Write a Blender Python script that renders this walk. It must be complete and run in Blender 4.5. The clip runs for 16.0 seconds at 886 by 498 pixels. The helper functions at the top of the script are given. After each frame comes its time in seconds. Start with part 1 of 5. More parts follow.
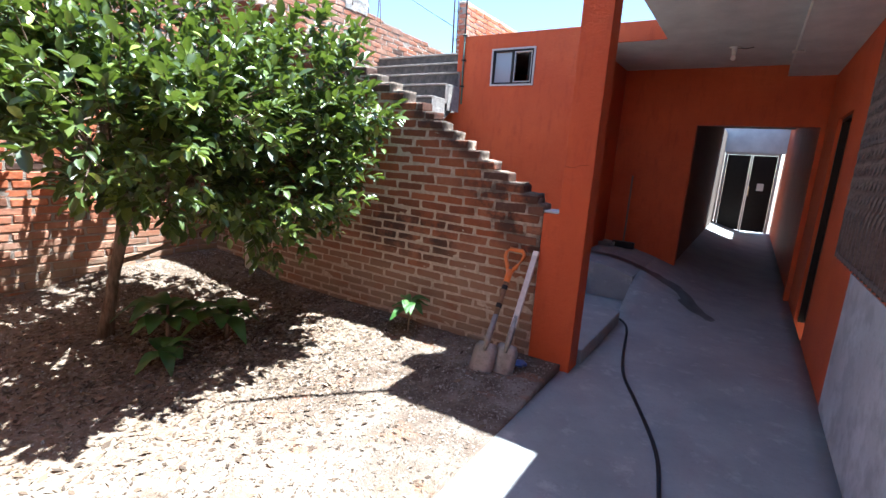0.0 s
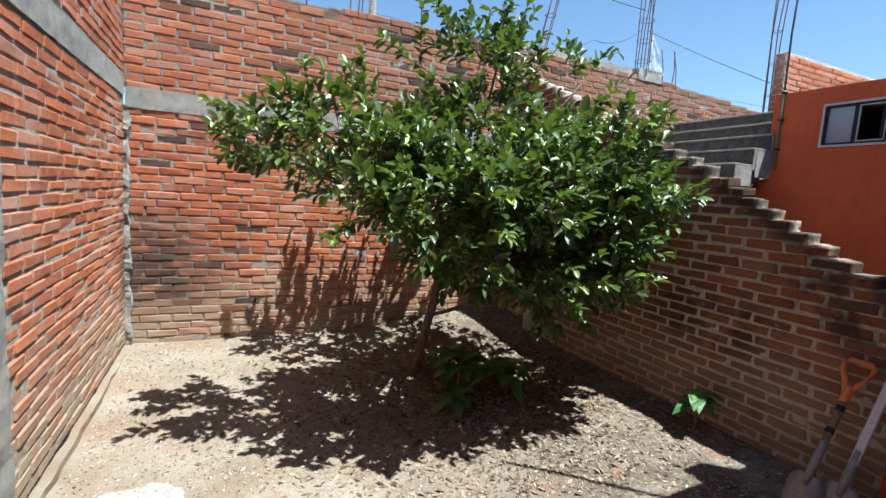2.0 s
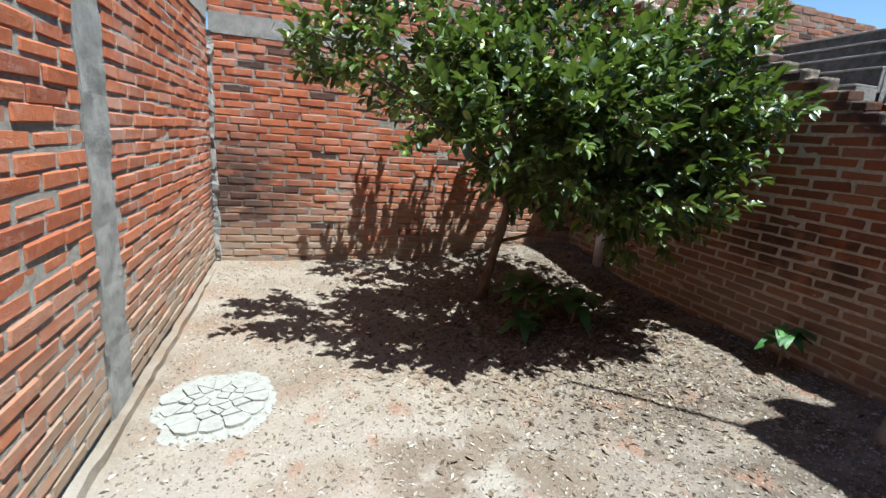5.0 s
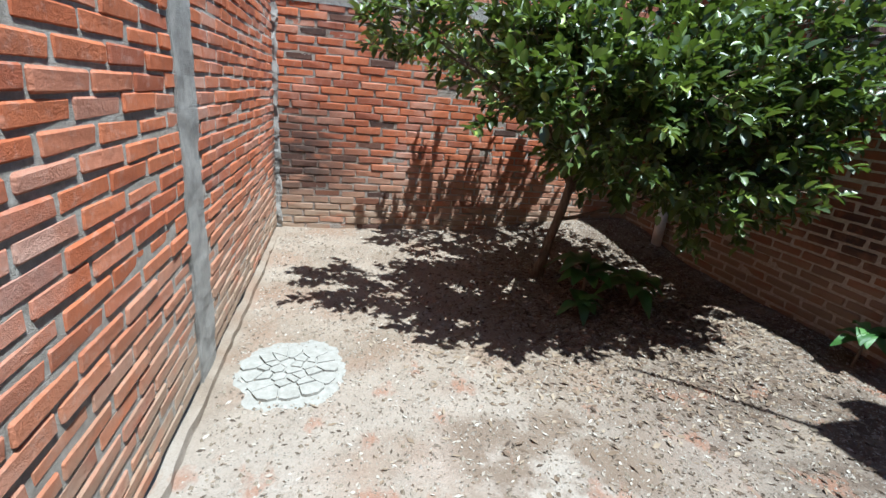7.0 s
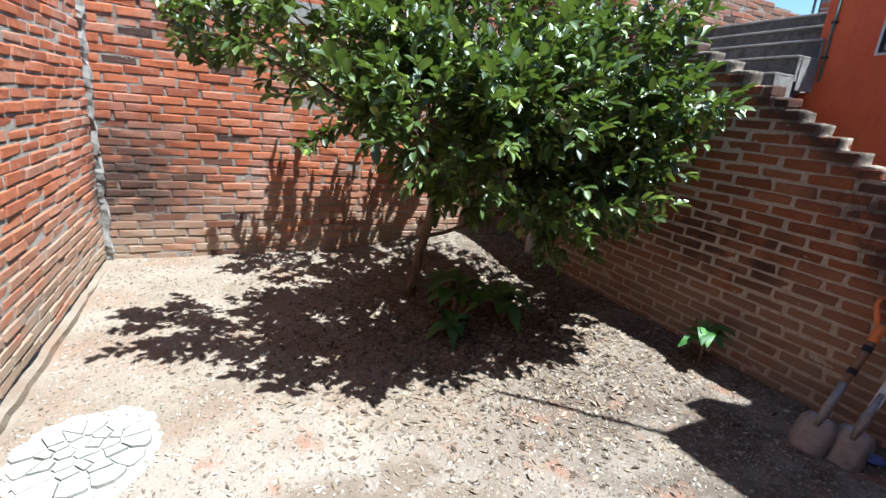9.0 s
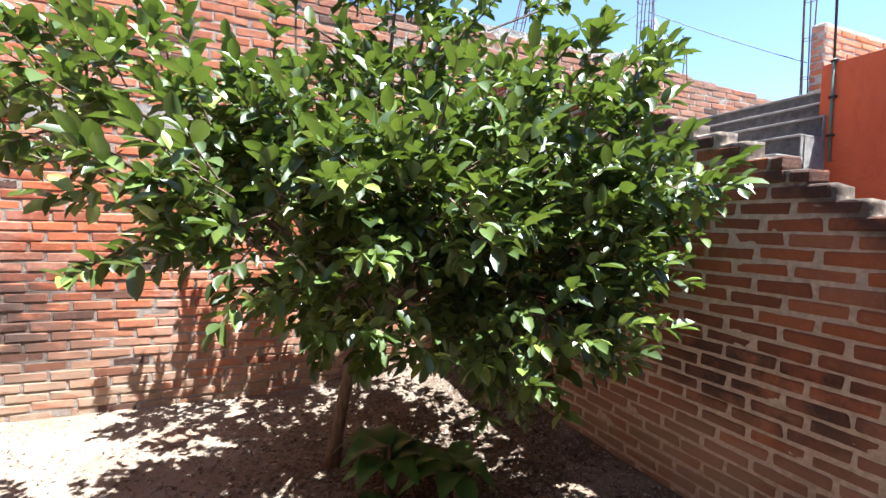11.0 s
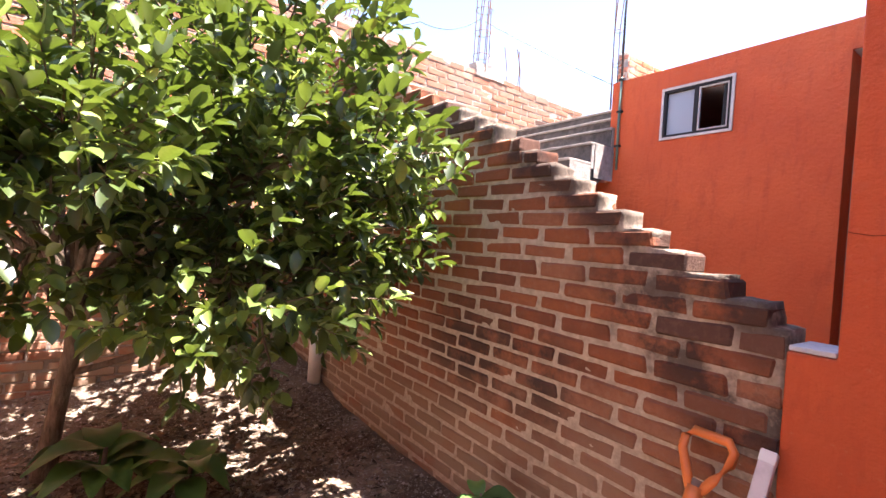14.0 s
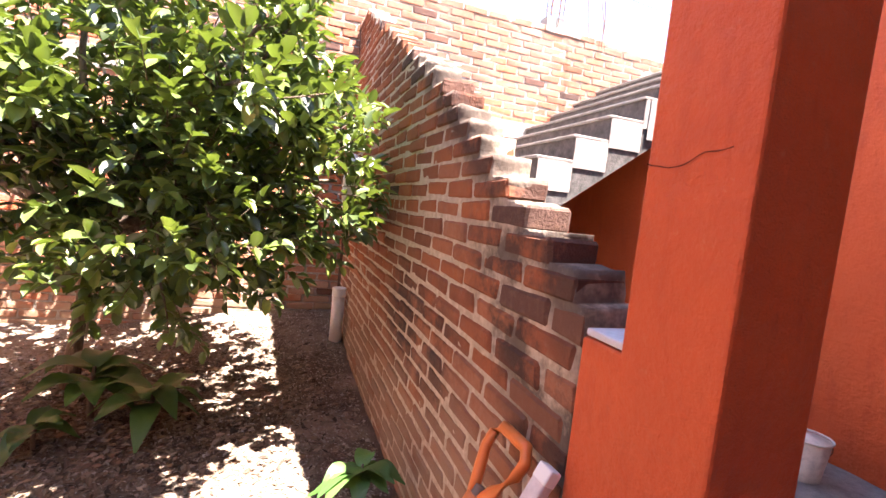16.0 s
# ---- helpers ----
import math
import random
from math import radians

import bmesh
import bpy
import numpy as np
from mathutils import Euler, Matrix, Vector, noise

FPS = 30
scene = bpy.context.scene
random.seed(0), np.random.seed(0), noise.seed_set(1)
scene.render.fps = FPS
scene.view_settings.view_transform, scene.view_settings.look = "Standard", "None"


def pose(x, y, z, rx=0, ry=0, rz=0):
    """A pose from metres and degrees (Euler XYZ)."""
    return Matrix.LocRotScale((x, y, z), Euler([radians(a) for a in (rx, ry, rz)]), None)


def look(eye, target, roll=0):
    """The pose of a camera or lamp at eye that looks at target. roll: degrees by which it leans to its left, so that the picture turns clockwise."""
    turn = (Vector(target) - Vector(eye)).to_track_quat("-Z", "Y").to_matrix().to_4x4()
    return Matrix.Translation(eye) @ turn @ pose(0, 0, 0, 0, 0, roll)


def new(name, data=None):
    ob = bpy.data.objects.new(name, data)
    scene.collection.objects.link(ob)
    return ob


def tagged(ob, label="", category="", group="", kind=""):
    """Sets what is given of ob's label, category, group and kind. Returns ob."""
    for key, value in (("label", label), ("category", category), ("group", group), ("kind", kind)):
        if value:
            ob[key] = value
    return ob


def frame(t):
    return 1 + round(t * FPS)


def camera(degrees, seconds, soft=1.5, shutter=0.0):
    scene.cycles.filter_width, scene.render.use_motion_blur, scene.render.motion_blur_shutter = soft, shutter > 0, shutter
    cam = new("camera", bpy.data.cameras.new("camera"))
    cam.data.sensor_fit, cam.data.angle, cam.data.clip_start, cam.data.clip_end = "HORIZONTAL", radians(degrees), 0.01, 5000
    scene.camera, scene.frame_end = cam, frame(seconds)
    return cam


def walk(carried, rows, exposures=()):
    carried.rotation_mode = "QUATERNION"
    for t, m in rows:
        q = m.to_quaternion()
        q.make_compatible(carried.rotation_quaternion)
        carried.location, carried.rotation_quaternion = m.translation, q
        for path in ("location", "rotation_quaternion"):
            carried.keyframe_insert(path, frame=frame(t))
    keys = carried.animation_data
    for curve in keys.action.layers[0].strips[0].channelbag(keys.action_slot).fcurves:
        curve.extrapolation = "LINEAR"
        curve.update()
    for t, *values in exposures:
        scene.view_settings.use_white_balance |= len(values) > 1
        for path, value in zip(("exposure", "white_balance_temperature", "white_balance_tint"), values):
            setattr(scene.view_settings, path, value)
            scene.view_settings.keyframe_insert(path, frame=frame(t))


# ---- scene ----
cam = camera(87.0, 16.0)
PATH = [
    (0, (-0.06, -0.056, 1.483), (-1.116, 1.597, 1.092), 3.9),
    (0.5, (-0.064, -0.117, 1.488), (-1.384, 1.337, 1.107), 4.2),
    (1, (-0.083, -0.159, 1.49), (-1.6, 1.083, 1.097), 4.5),
    (1.5, (-0.098, -0.186, 1.527), (-1.763, 0.859, 1.161), 4.2),
    (2, (-0.098, -0.198, 1.616), (-1.899, 0.642, 1.389), 3.8),
    (2.5, (-0.085, -0.195, 1.638), (-1.969, 0.476, 1.596), 3.1),
    (3, (-0.101, -0.21, 1.599), (-2.024, 0.336, 1.534), 3.1),
    (3.5, (-0.124, -0.212, 1.517), (-2.066, 0.232, 1.34), 3.7),
    (4, (-0.133, -0.218, 1.492), (-2.067, 0.169, 1.162), 4.0),
    (4.5, (-0.121, -0.211, 1.416), (-2.017, 0.276, 1.003), 3.9),
    (4.7, (-0.097, -0.206, 1.408), (-1.963, 0.362, 0.966), 3.9),
    (6.8, (-0.163, -0.367, 1.503), (-2.005, 0.112, 0.89), 4.6),
    (7, (-0.165, -0.365, 1.506), (-2.017, 0.056, 0.88), 5.0),
    (7.5, (-0.201, -0.334, 1.5), (-2.061, 0.045, 0.87), 5.3),
    (8, (-0.251, -0.299, 1.487), (-2.088, 0.159, 0.842), 5.6),
    (8.5, (-0.284, -0.182, 1.472), (-2.062, 0.459, 0.819), 5.2),
    (9, (-0.342, 0.0, 1.56), (-2.081, 0.811, 0.996), 5.0),
    (9.5, (-0.485, 0.313, 1.602), (-2.254, 1.123, 1.14), 2.6),
    (10, (-0.737, 0.523, 1.578), (-2.525, 1.354, 1.247), 1.9),
    (10.2, (-0.788, 0.593, 1.562), (-2.579, 1.437, 1.279), 1.7),
    (12.3, (-1.002, 1.002, 1.504), (-2.904, 1.61, 1.621), 1.1),
    (12.5, (-1.002, 1.019, 1.504), (-2.906, 1.622, 1.608), 1.1),
    (13, (-0.933, 1.084, 1.456), (-2.785, 1.839, 1.502), 1.5),
    (13.5, (-0.784, 1.199, 1.412), (-2.526, 2.181, 1.38), 2.5),
    (14, (-0.733, 1.466, 1.375), (-2.355, 2.635, 1.35), 4.0),
    (14.5, (-0.522, 1.765, 1.401), (-2.052, 3.053, 1.384), 5.3),
    (15, (-0.397, 1.98, 1.395), (-1.978, 3.202, 1.316), 6.0),
    (15.5, (-0.438, 2.207, 1.381), (-2.166, 3.207, 1.26), 6.6),
    (16, (-0.461, 2.379, 1.362), (-2.343, 3.035, 1.196), 6.2),
]
walk(cam, [(t, look(eye, target, roll)) for t, eye, target, roll in PATH], [(0, 2.5, 5450, 6), (1, 1.8, 5550, 2), (2.5, 1.4, 5600, -2), (7, 1.2, 5250, 1), (8.5, 1.3, 5300, 2), (10, 2.35, 5450, 4), (12.5, 2.35, 6200, 17), (14, 3.15, 6600, 23), (15, 3.6, 6700, 25), (16, 3.6, 6700, 24)])

# ---- light ----
SUN_TO = Vector((0.27, 0.24, 1.0)).normalized()
world = bpy.data.worlds.new("world")
scene.world = world
world.use_nodes = True
wn, wl = world.node_tree.nodes, world.node_tree.links
sky = wn.new("ShaderNodeTexSky")
sky.sky_type = "NISHITA"
sky.sun_disc = False
sky.sun_elevation = math.asin(SUN_TO.z)
sky.sun_rotation = math.atan2(SUN_TO.x, SUN_TO.y)
sky.air_density, sky.dust_density, sky.ozone_density = 1.0, 0.4, 0.8
wn["Background"].inputs["Strength"].default_value = 0.068
wl.new(sky.outputs[0], wn["Background"].inputs["Color"])
sun = new("sun", bpy.data.lights.new("sun", "SUN"))
sun.data.energy, sun.data.angle, sun.data.color = 5.0, radians(0.55), (1.0, 0.95, 0.87)
sun.matrix_world = look(SUN_TO * 30, (0, 0, 0))


# ---- materials ----
class Mat:
    """A node material under construction."""

    def __init__(self, name, rough=0.8, metal=0.0, spec=0.3):
        self.m = bpy.data.materials.new(name)
        self.m.use_nodes = True
        self.t = self.m.node_tree
        self.b = self.t.nodes["Principled BSDF"]
        self.b.inputs["Roughness"].default_value = rough
        self.b.inputs["Metallic"].default_value = metal
        self.b.inputs["Specular IOR Level"].default_value = spec
        self.pos = None

    def link(self, a, b):
        self.t.links.new(a, b)

    def world_pos(self):
        if not self.pos:
            self.pos = self.t.nodes.new("ShaderNodeNewGeometry")
        return self.pos.outputs["Position"]

    def noise(self, scale, detail=4.0, rough=0.55, stretch=None, lo=0.35, hi=0.65):
        n = self.t.nodes.new("ShaderNodeTexNoise")
        n.inputs["Scale"].default_value, n.inputs["Detail"].default_value, n.inputs["Roughness"].default_value = scale, detail, rough
        src = self.world_pos()
        if stretch:
            mp = self.t.nodes.new("ShaderNodeMapping")
            mp.inputs["Scale"].default_value = stretch
            self.link(src, mp.inputs["Vector"])
            src = mp.outputs[0]
        self.link(src, n.inputs["Vector"])
        return self.range(n.outputs["Fac"], lo, hi)

    def range(self, sock, lo, hi, a=0.0, b=1.0):
        r = self.t.nodes.new("ShaderNodeMapRange")
        r.inputs["From Min"].default_value, r.inputs["From Max"].default_value = lo, hi
        r.inputs["To Min"].default_value, r.inputs["To Max"].default_value = a, b
        self.link(sock, r.inputs["Value"])
        return r.outputs[0]

    def math(self, op, a, b):
        n = self.t.nodes.new("ShaderNodeMath")
        n.operation = op
        for k, v in ((0, a), (1, b)):
            if isinstance(v, (int, float)):
                n.inputs[k].default_value = v
            else:
                self.link(v, n.inputs[k])
        return n.outputs[0]

    def mix(self, fac, a, b, mode="MIX"):
        n = self.t.nodes.new("ShaderNodeMix")
        n.data_type, n.blend_type = "RGBA", mode
        for k, v in ((0, fac), (6, a), (7, b)):
            if isinstance(v, (int, float)):
                n.inputs[k].default_value = v
            elif isinstance(v, tuple):
                n.inputs[k].default_value = (*v, 1)
            else:
                self.link(v, n.inputs[k])
        return n.outputs[2]

    def ramp(self, fac, stops):
        n = self.t.nodes.new("ShaderNodeValToRGB")
        e = n.color_ramp.elements
        while len(e) < len(stops):
            e.new(0.5)
        for el, (p, c) in zip(e, stops):
            el.position, el.color = p, (*c, 1)
        self.link(fac, n.inputs[0])
        return n.outputs[0]

    def random(self):
        o = self.t.nodes.new("ShaderNodeObjectInfo")
        g = self.t.nodes.new("ShaderNodeNewGeometry")
        return self.math("FRACT", self.math("ADD", o.outputs["Random"], g.outputs["Random Per Island"]), 0.0)

    def height(self):
        s = self.t.nodes.new("ShaderNodeSeparateXYZ")
        self.link(self.world_pos(), s.inputs[0])
        return s.outputs

    def tone(self, c, f):
        return self.mix(1.0, c, (f, f, f), "MULTIPLY")

    def color(self, c):
        if isinstance(c, tuple):
            self.b.inputs["Base Color"].default_value = (*c, 1)
        else:
            self.link(c, self.b.inputs["Base Color"])
        return self

    def bump(self, sock, strength=0.5, dist=0.01):
        n = self.t.nodes.new("ShaderNodeBump")
        n.inputs["Strength"].default_value, n.inputs["Distance"].default_value = strength, dist
        self.link(sock, n.inputs["Height"])
        self.link(n.outputs[0], self.b.inputs["Normal"])
        return self


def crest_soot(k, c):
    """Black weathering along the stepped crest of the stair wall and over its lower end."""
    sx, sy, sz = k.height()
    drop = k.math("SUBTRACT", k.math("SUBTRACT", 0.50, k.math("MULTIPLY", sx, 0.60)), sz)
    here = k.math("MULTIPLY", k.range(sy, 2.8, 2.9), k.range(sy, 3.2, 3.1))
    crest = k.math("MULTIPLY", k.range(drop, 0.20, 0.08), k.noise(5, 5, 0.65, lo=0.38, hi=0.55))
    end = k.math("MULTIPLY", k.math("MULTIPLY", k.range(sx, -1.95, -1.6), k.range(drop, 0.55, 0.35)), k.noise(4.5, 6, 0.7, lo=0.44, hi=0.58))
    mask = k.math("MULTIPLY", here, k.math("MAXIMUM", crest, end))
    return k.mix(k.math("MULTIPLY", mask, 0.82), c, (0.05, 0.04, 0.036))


def brick_material(name, stops, dust, dust_amount, tone):
    k = Mat(name, 0.9, spec=0.15)
    base = k.ramp(k.random(), stops)
    grain = k.noise(45, 6, 0.7)
    c = k.mix(k.math("MULTIPLY", grain, 0.45), base, (0.30, 0.10, 0.05))
    c = k.mix(k.math("MULTIPLY", k.noise(9, 5, 0.65, lo=0.5, hi=0.75), 0.32), c, (0.14, 0.065, 0.05))
    c = k.mix(k.math("MULTIPLY", k.noise(26, 6, 0.75, lo=0.52, hi=0.72), dust_amount), c, dust)
    c = k.mix(k.math("MULTIPLY", k.noise(1.6, 4, 0.6, lo=0.54, hi=0.7), 0.35), c, dust)
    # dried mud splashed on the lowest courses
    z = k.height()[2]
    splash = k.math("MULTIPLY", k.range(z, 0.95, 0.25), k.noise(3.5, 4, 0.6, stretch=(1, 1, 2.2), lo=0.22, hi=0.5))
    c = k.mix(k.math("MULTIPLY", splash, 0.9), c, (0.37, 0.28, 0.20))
    # old soot smudges: by the back corner and on the stair wall
    sx, sy, sz = k.height()
    spot = k.math("MULTIPLY", k.math("MULTIPLY", k.range(sx, -4.7, -4.9), k.range(sy, 0.1, -0.7)), k.math("MULTIPLY", k.range(sz, 1.5, 1.0), k.range(sz, 0.3, 0.6)))
    c = k.mix(k.math("MULTIPLY", k.math("MULTIPLY", spot, k.noise(4, 5, 0.6, stretch=(1, 1, 2.5), lo=0.3, hi=0.5)), 0.9), c, (0.06, 0.05, 0.045))
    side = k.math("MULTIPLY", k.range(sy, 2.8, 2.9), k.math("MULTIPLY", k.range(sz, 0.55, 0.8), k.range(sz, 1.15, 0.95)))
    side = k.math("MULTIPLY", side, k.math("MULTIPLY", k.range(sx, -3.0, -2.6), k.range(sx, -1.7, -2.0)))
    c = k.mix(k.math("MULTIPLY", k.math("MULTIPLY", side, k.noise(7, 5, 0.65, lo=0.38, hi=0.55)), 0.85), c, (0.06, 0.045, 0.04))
    # grey-brown weathering of the exposed upper back wall
    aged = k.math("MULTIPLY", k.math("MULTIPLY", k.range(sx, -4.7, -4.9), k.range(sy, -1.6, 2.5)), k.math("MULTIPLY", k.range(sz, 2.3, 2.7), k.noise(2.5, 6, 0.7, lo=0.3, hi=0.55)))
    c = k.mix(k.math("MULTIPLY", aged, 0.7), c, (0.22, 0.15, 0.11))
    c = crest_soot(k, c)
    k.color(k.tone(c, tone))
    k.bump(k.math("ADD", k.noise(60, 6, 0.7), k.math("MULTIPLY", k.noise(200, 3, 0.6), 0.4)), 0.55, 0.006)
    return k.m


ORANGE = [(0.0, (0.30, 0.095, 0.055)), (0.10, (0.40, 0.12, 0.06)), (0.45, (0.50, 0.145, 0.06)), (0.8, (0.58, 0.19, 0.085)), (1.0, (0.50, 0.25, 0.17))]
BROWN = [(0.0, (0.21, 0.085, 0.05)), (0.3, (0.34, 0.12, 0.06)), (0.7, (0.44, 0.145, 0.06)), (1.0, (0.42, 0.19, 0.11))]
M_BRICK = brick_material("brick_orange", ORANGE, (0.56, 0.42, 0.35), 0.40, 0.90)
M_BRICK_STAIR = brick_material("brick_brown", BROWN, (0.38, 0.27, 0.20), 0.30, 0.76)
k = Mat("brick_sooty", 0.9, spec=0.15)
c = k.ramp(k.random(), [(0, (0.06, 0.04, 0.034)), (0.6, (0.12, 0.062, 0.045)), (1, (0.22, 0.095, 0.055))])
c = k.mix(k.math("MULTIPLY", k.noise(30, 6, 0.7, lo=0.5, hi=0.7), 0.4), c, (0.22, 0.13, 0.09))
M_BRICK_DARK = k.color(c).bump(k.noise(60, 6, 0.7), 0.6, 0.006).m

k = Mat("mortar", 0.95, spec=0.1)
c = k.mix(k.noise(30, 6, 0.7), (0.48, 0.43, 0.37), (0.76, 0.70, 0.62))
c = k.mix(k.math("MULTIPLY", k.noise(2.2, 4), 0.3), c, (0.34, 0.26, 0.20))
sx, sy, sz = k.height()
crown_dirt = k.math("MULTIPLY", k.range(sz, 3.22, 3.33), k.range(sx, -4.85, -4.95))
c = k.mix(k.math("MULTIPLY", crown_dirt, 0.85), c, (0.19, 0.13, 0.10))
soot = k.math("MULTIPLY", k.math("MULTIPLY", k.range(sx, -4.9, -5.0), k.range(sy, -0.05, -0.6)), k.math("MULTIPLY", k.range(sz, 1.45, 1.05), k.range(sz, 0.3, 0.55)))
c = k.mix(k.math("MULTIPLY", k.math("MULTIPLY", soot, k.noise(4, 5, 0.6, stretch=(1, 1, 2.5), lo=0.3, hi=0.5)), 0.85), c, (0.09, 0.08, 0.072))
low_dirt = k.math("MULTIPLY", k.range(sx, -4.9, -5.0), k.noise(1.7, 5, 0.6, lo=0.3, hi=0.6))
c = k.mix(k.math("MULTIPLY", low_dirt, 0.5), c, (0.30, 0.20, 0.15))
M_MORTAR = k.color(k.tone(c, 0.98)).bump(k.math("ADD", k.noise(70, 8, 0.85), k.math("MULTIPLY", k.noise(22, 4, 0.6), 0.6)), 1.0, 0.016).m
k = Mat("mortar_tan", 0.95, spec=0.1)
c = k.mix(k.noise(30, 6, 0.7), (0.36, 0.285, 0.215), (0.56, 0.46, 0.36))
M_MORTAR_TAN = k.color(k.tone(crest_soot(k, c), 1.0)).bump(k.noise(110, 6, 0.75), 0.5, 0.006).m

k = Mat("raw_concrete", 0.92, spec=0.15)
c = k.mix(k.noise(12, 6, 0.7), (0.36, 0.335, 0.305), (0.60, 0.56, 0.51))
c = k.mix(k.math("MULTIPLY", k.noise(3, 4, lo=0.45, hi=0.7), 0.3), c, (0.20, 0.18, 0.16))
M_CONCRETE = k.color(k.tone(c, 0.92)).bump(k.noise(55, 8, 0.85), 0.9, 0.014).m

k = Mat("trowelled_cement_floor", 0.72, spec=0.3)
c = k.mix(k.noise(2.3, 5, 0.6, lo=0.3, hi=0.7), (0.29, 0.30, 0.30), (0.42, 0.425, 0.42))
c = k.mix(k.math("MULTIPLY", k.noise(60, 5, 0.7, lo=0.55, hi=0.75), 0.4), c, (0.22, 0.215, 0.205))
c = k.mix(k.math("MULTIPLY", k.noise(7, 5, 0.7, lo=0.56, hi=0.7), 0.45), c, (0.62, 0.61, 0.59))
M_FLOOR = k.color(k.tone(c, 0.85)).bump(k.noise(50, 6, 0.7), 0.25, 0.004).m

# concrete coloured dark to stand for the shade on risers and step sides
k = Mat("shaded_step_concrete", 0.9, spec=0.15)
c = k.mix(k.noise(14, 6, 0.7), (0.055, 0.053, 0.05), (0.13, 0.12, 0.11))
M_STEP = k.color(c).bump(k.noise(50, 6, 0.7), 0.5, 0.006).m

k = Mat("wet_mark", 0.35, spec=0.4)
M_WET = k.color(k.mix(k.noise(12, 4), (0.03, 0.03, 0.032), (0.07, 0.07, 0.07))).m

k = Mat("terracotta_paint", 0.55, spec=0.3)
c = k.mix(k.noise(2.0, 4, 0.6, lo=0.3, hi=0.7), (0.58, 0.098, 0.028), (0.67, 0.130, 0.038))
c = k.mix(k.math("MULTIPLY", k.noise(14, 6, 0.7, stretch=(1, 1, 0.25), lo=0.52, hi=0.72), 0.45), c, (0.38, 0.055, 0.02))
c = k.mix(k.math("MULTIPLY", k.noise(0.9, 5, 0.65, lo=0.48, hi=0.66), 0.35), c, (0.44, 0.075, 0.028))
c = k.mix(k.math("MULTIPLY", k.noise(50, 5, 0.7, lo=0.62, hi=0.72), 0.3), c, (0.60, 0.25, 0.14))
M_RED = k.color(k.tone(c, 0.92)).bump(k.math("ADD", k.noise(35, 6, 0.7), k.math("MULTIPLY", k.noise(5, 3), 1.5)), 0.55, 0.007).m

k = Mat("white_paint", 0.7)
c = k.mix(k.noise(3, 5, 0.65, lo=0.35, hi=0.7), (0.50, 0.50, 0.50), (0.64, 0.64, 0.63))
M_WHITE = k.color(c).bump(k.noise(30, 5), 0.2, 0.004).m
k = Mat("grey_scuffed_plaster", 0.85)
c = k.mix(k.noise(5, 6, 0.7, lo=0.4, hi=0.62), (0.40, 0.41, 0.42), (0.60, 0.61, 0.62))
c = k.mix(k.math("MULTIPLY", k.noise(2.5, 5, 0.7, lo=0.55, hi=0.7), 0.6), c, (0.22, 0.21, 0.20))
M_PLASTER = k.color(c).bump(k.noise(30, 6), 0.35, 0.005).m

# dry dusty yard soil: grit, reddish patches, pale cement dust
k = Mat("dusty_soil", 0.97, spec=0.08)
c = k.mix(k.noise(3.0, 6, 0.65, lo=0.35, hi=0.65), (0.30, 0.245, 0.19), (0.42, 0.365, 0.30))
c = k.mix(k.math("MULTIPLY", k.noise(1.4, 5, 0.6, lo=0.50, hi=0.66), 0.6), c, (0.34, 0.215, 0.145))
xyz = k.height()
near = k.math("MULTIPLY", k.range(xyz[0], -2.6, -1.4), k.noise(1.1, 4, 0.6, lo=0.36, hi=0.56))
c = k.mix(k.math("MULTIPLY", near, 0.75), c, (0.56, 0.53, 0.485))
# dark humus, deepened to carry shade under the tree and stair wall
humus_shade = k.math("MULTIPLY", k.range(xyz[1], 0.5, 1.7), k.noise(2.2, 5, 0.6, lo=0.34, hi=0.56))
c = k.mix(k.math("MULTIPLY", humus_shade, 0.85), c, (0.125, 0.09, 0.066))
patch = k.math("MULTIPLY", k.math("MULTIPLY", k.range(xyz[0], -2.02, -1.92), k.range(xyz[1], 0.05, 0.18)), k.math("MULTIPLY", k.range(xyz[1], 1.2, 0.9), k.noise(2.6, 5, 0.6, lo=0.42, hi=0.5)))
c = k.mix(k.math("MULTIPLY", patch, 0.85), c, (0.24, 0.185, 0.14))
rust = k.math("MULTIPLY", k.range(xyz[0], -2.9, -2.4), k.noise(3.1, 4, 0.6, stretch=(1, 1.6, 1), lo=0.58, hi=0.66))
c = k.mix(k.math("MULTIPLY", rust, 0.7), c, (0.38, 0.20, 0.13))
c = k.mix(k.math("MULTIPLY", k.noise(70, 5, 0.75, lo=0.5, hi=0.75), 0.5), c, (0.17, 0.135, 0.10))
c = k.mix(k.math("MULTIPLY", k.noise(110, 4, 0.75, lo=0.55, hi=0.75), 0.5), c, (0.62, 0.58, 0.52))
M_SOIL = k.color(k.mix(1.0, c, (0.78, 0.735, 0.70), "MULTIPLY")).bump(k.math("ADD", k.noise(75, 8, 0.85, lo=0.3, hi=0.7), k.math("MULTIPLY", k.noise(16, 6, 0.75), 1.2)), 0.6, 0.012).m

k = Mat("cement_crust", 0.95, spec=0.1)
M_CRUST = k.color(k.mix(k.noise(25, 6, 0.7), (0.235, 0.222, 0.195), (0.315, 0.30, 0.27))).bump(k.noise(60, 5), 0.4, 0.004).m

k = Mat("bark", 0.95, spec=0.1)
M_BARK = k.color(k.mix(k.noise(30, 6, 0.7, stretch=(1, 1, 0.3)), (0.10, 0.07, 0.05), (0.24, 0.18, 0.135))).bump(k.noise(45, 6, 0.7, stretch=(1, 1, 0.25)), 0.8, 0.01).m


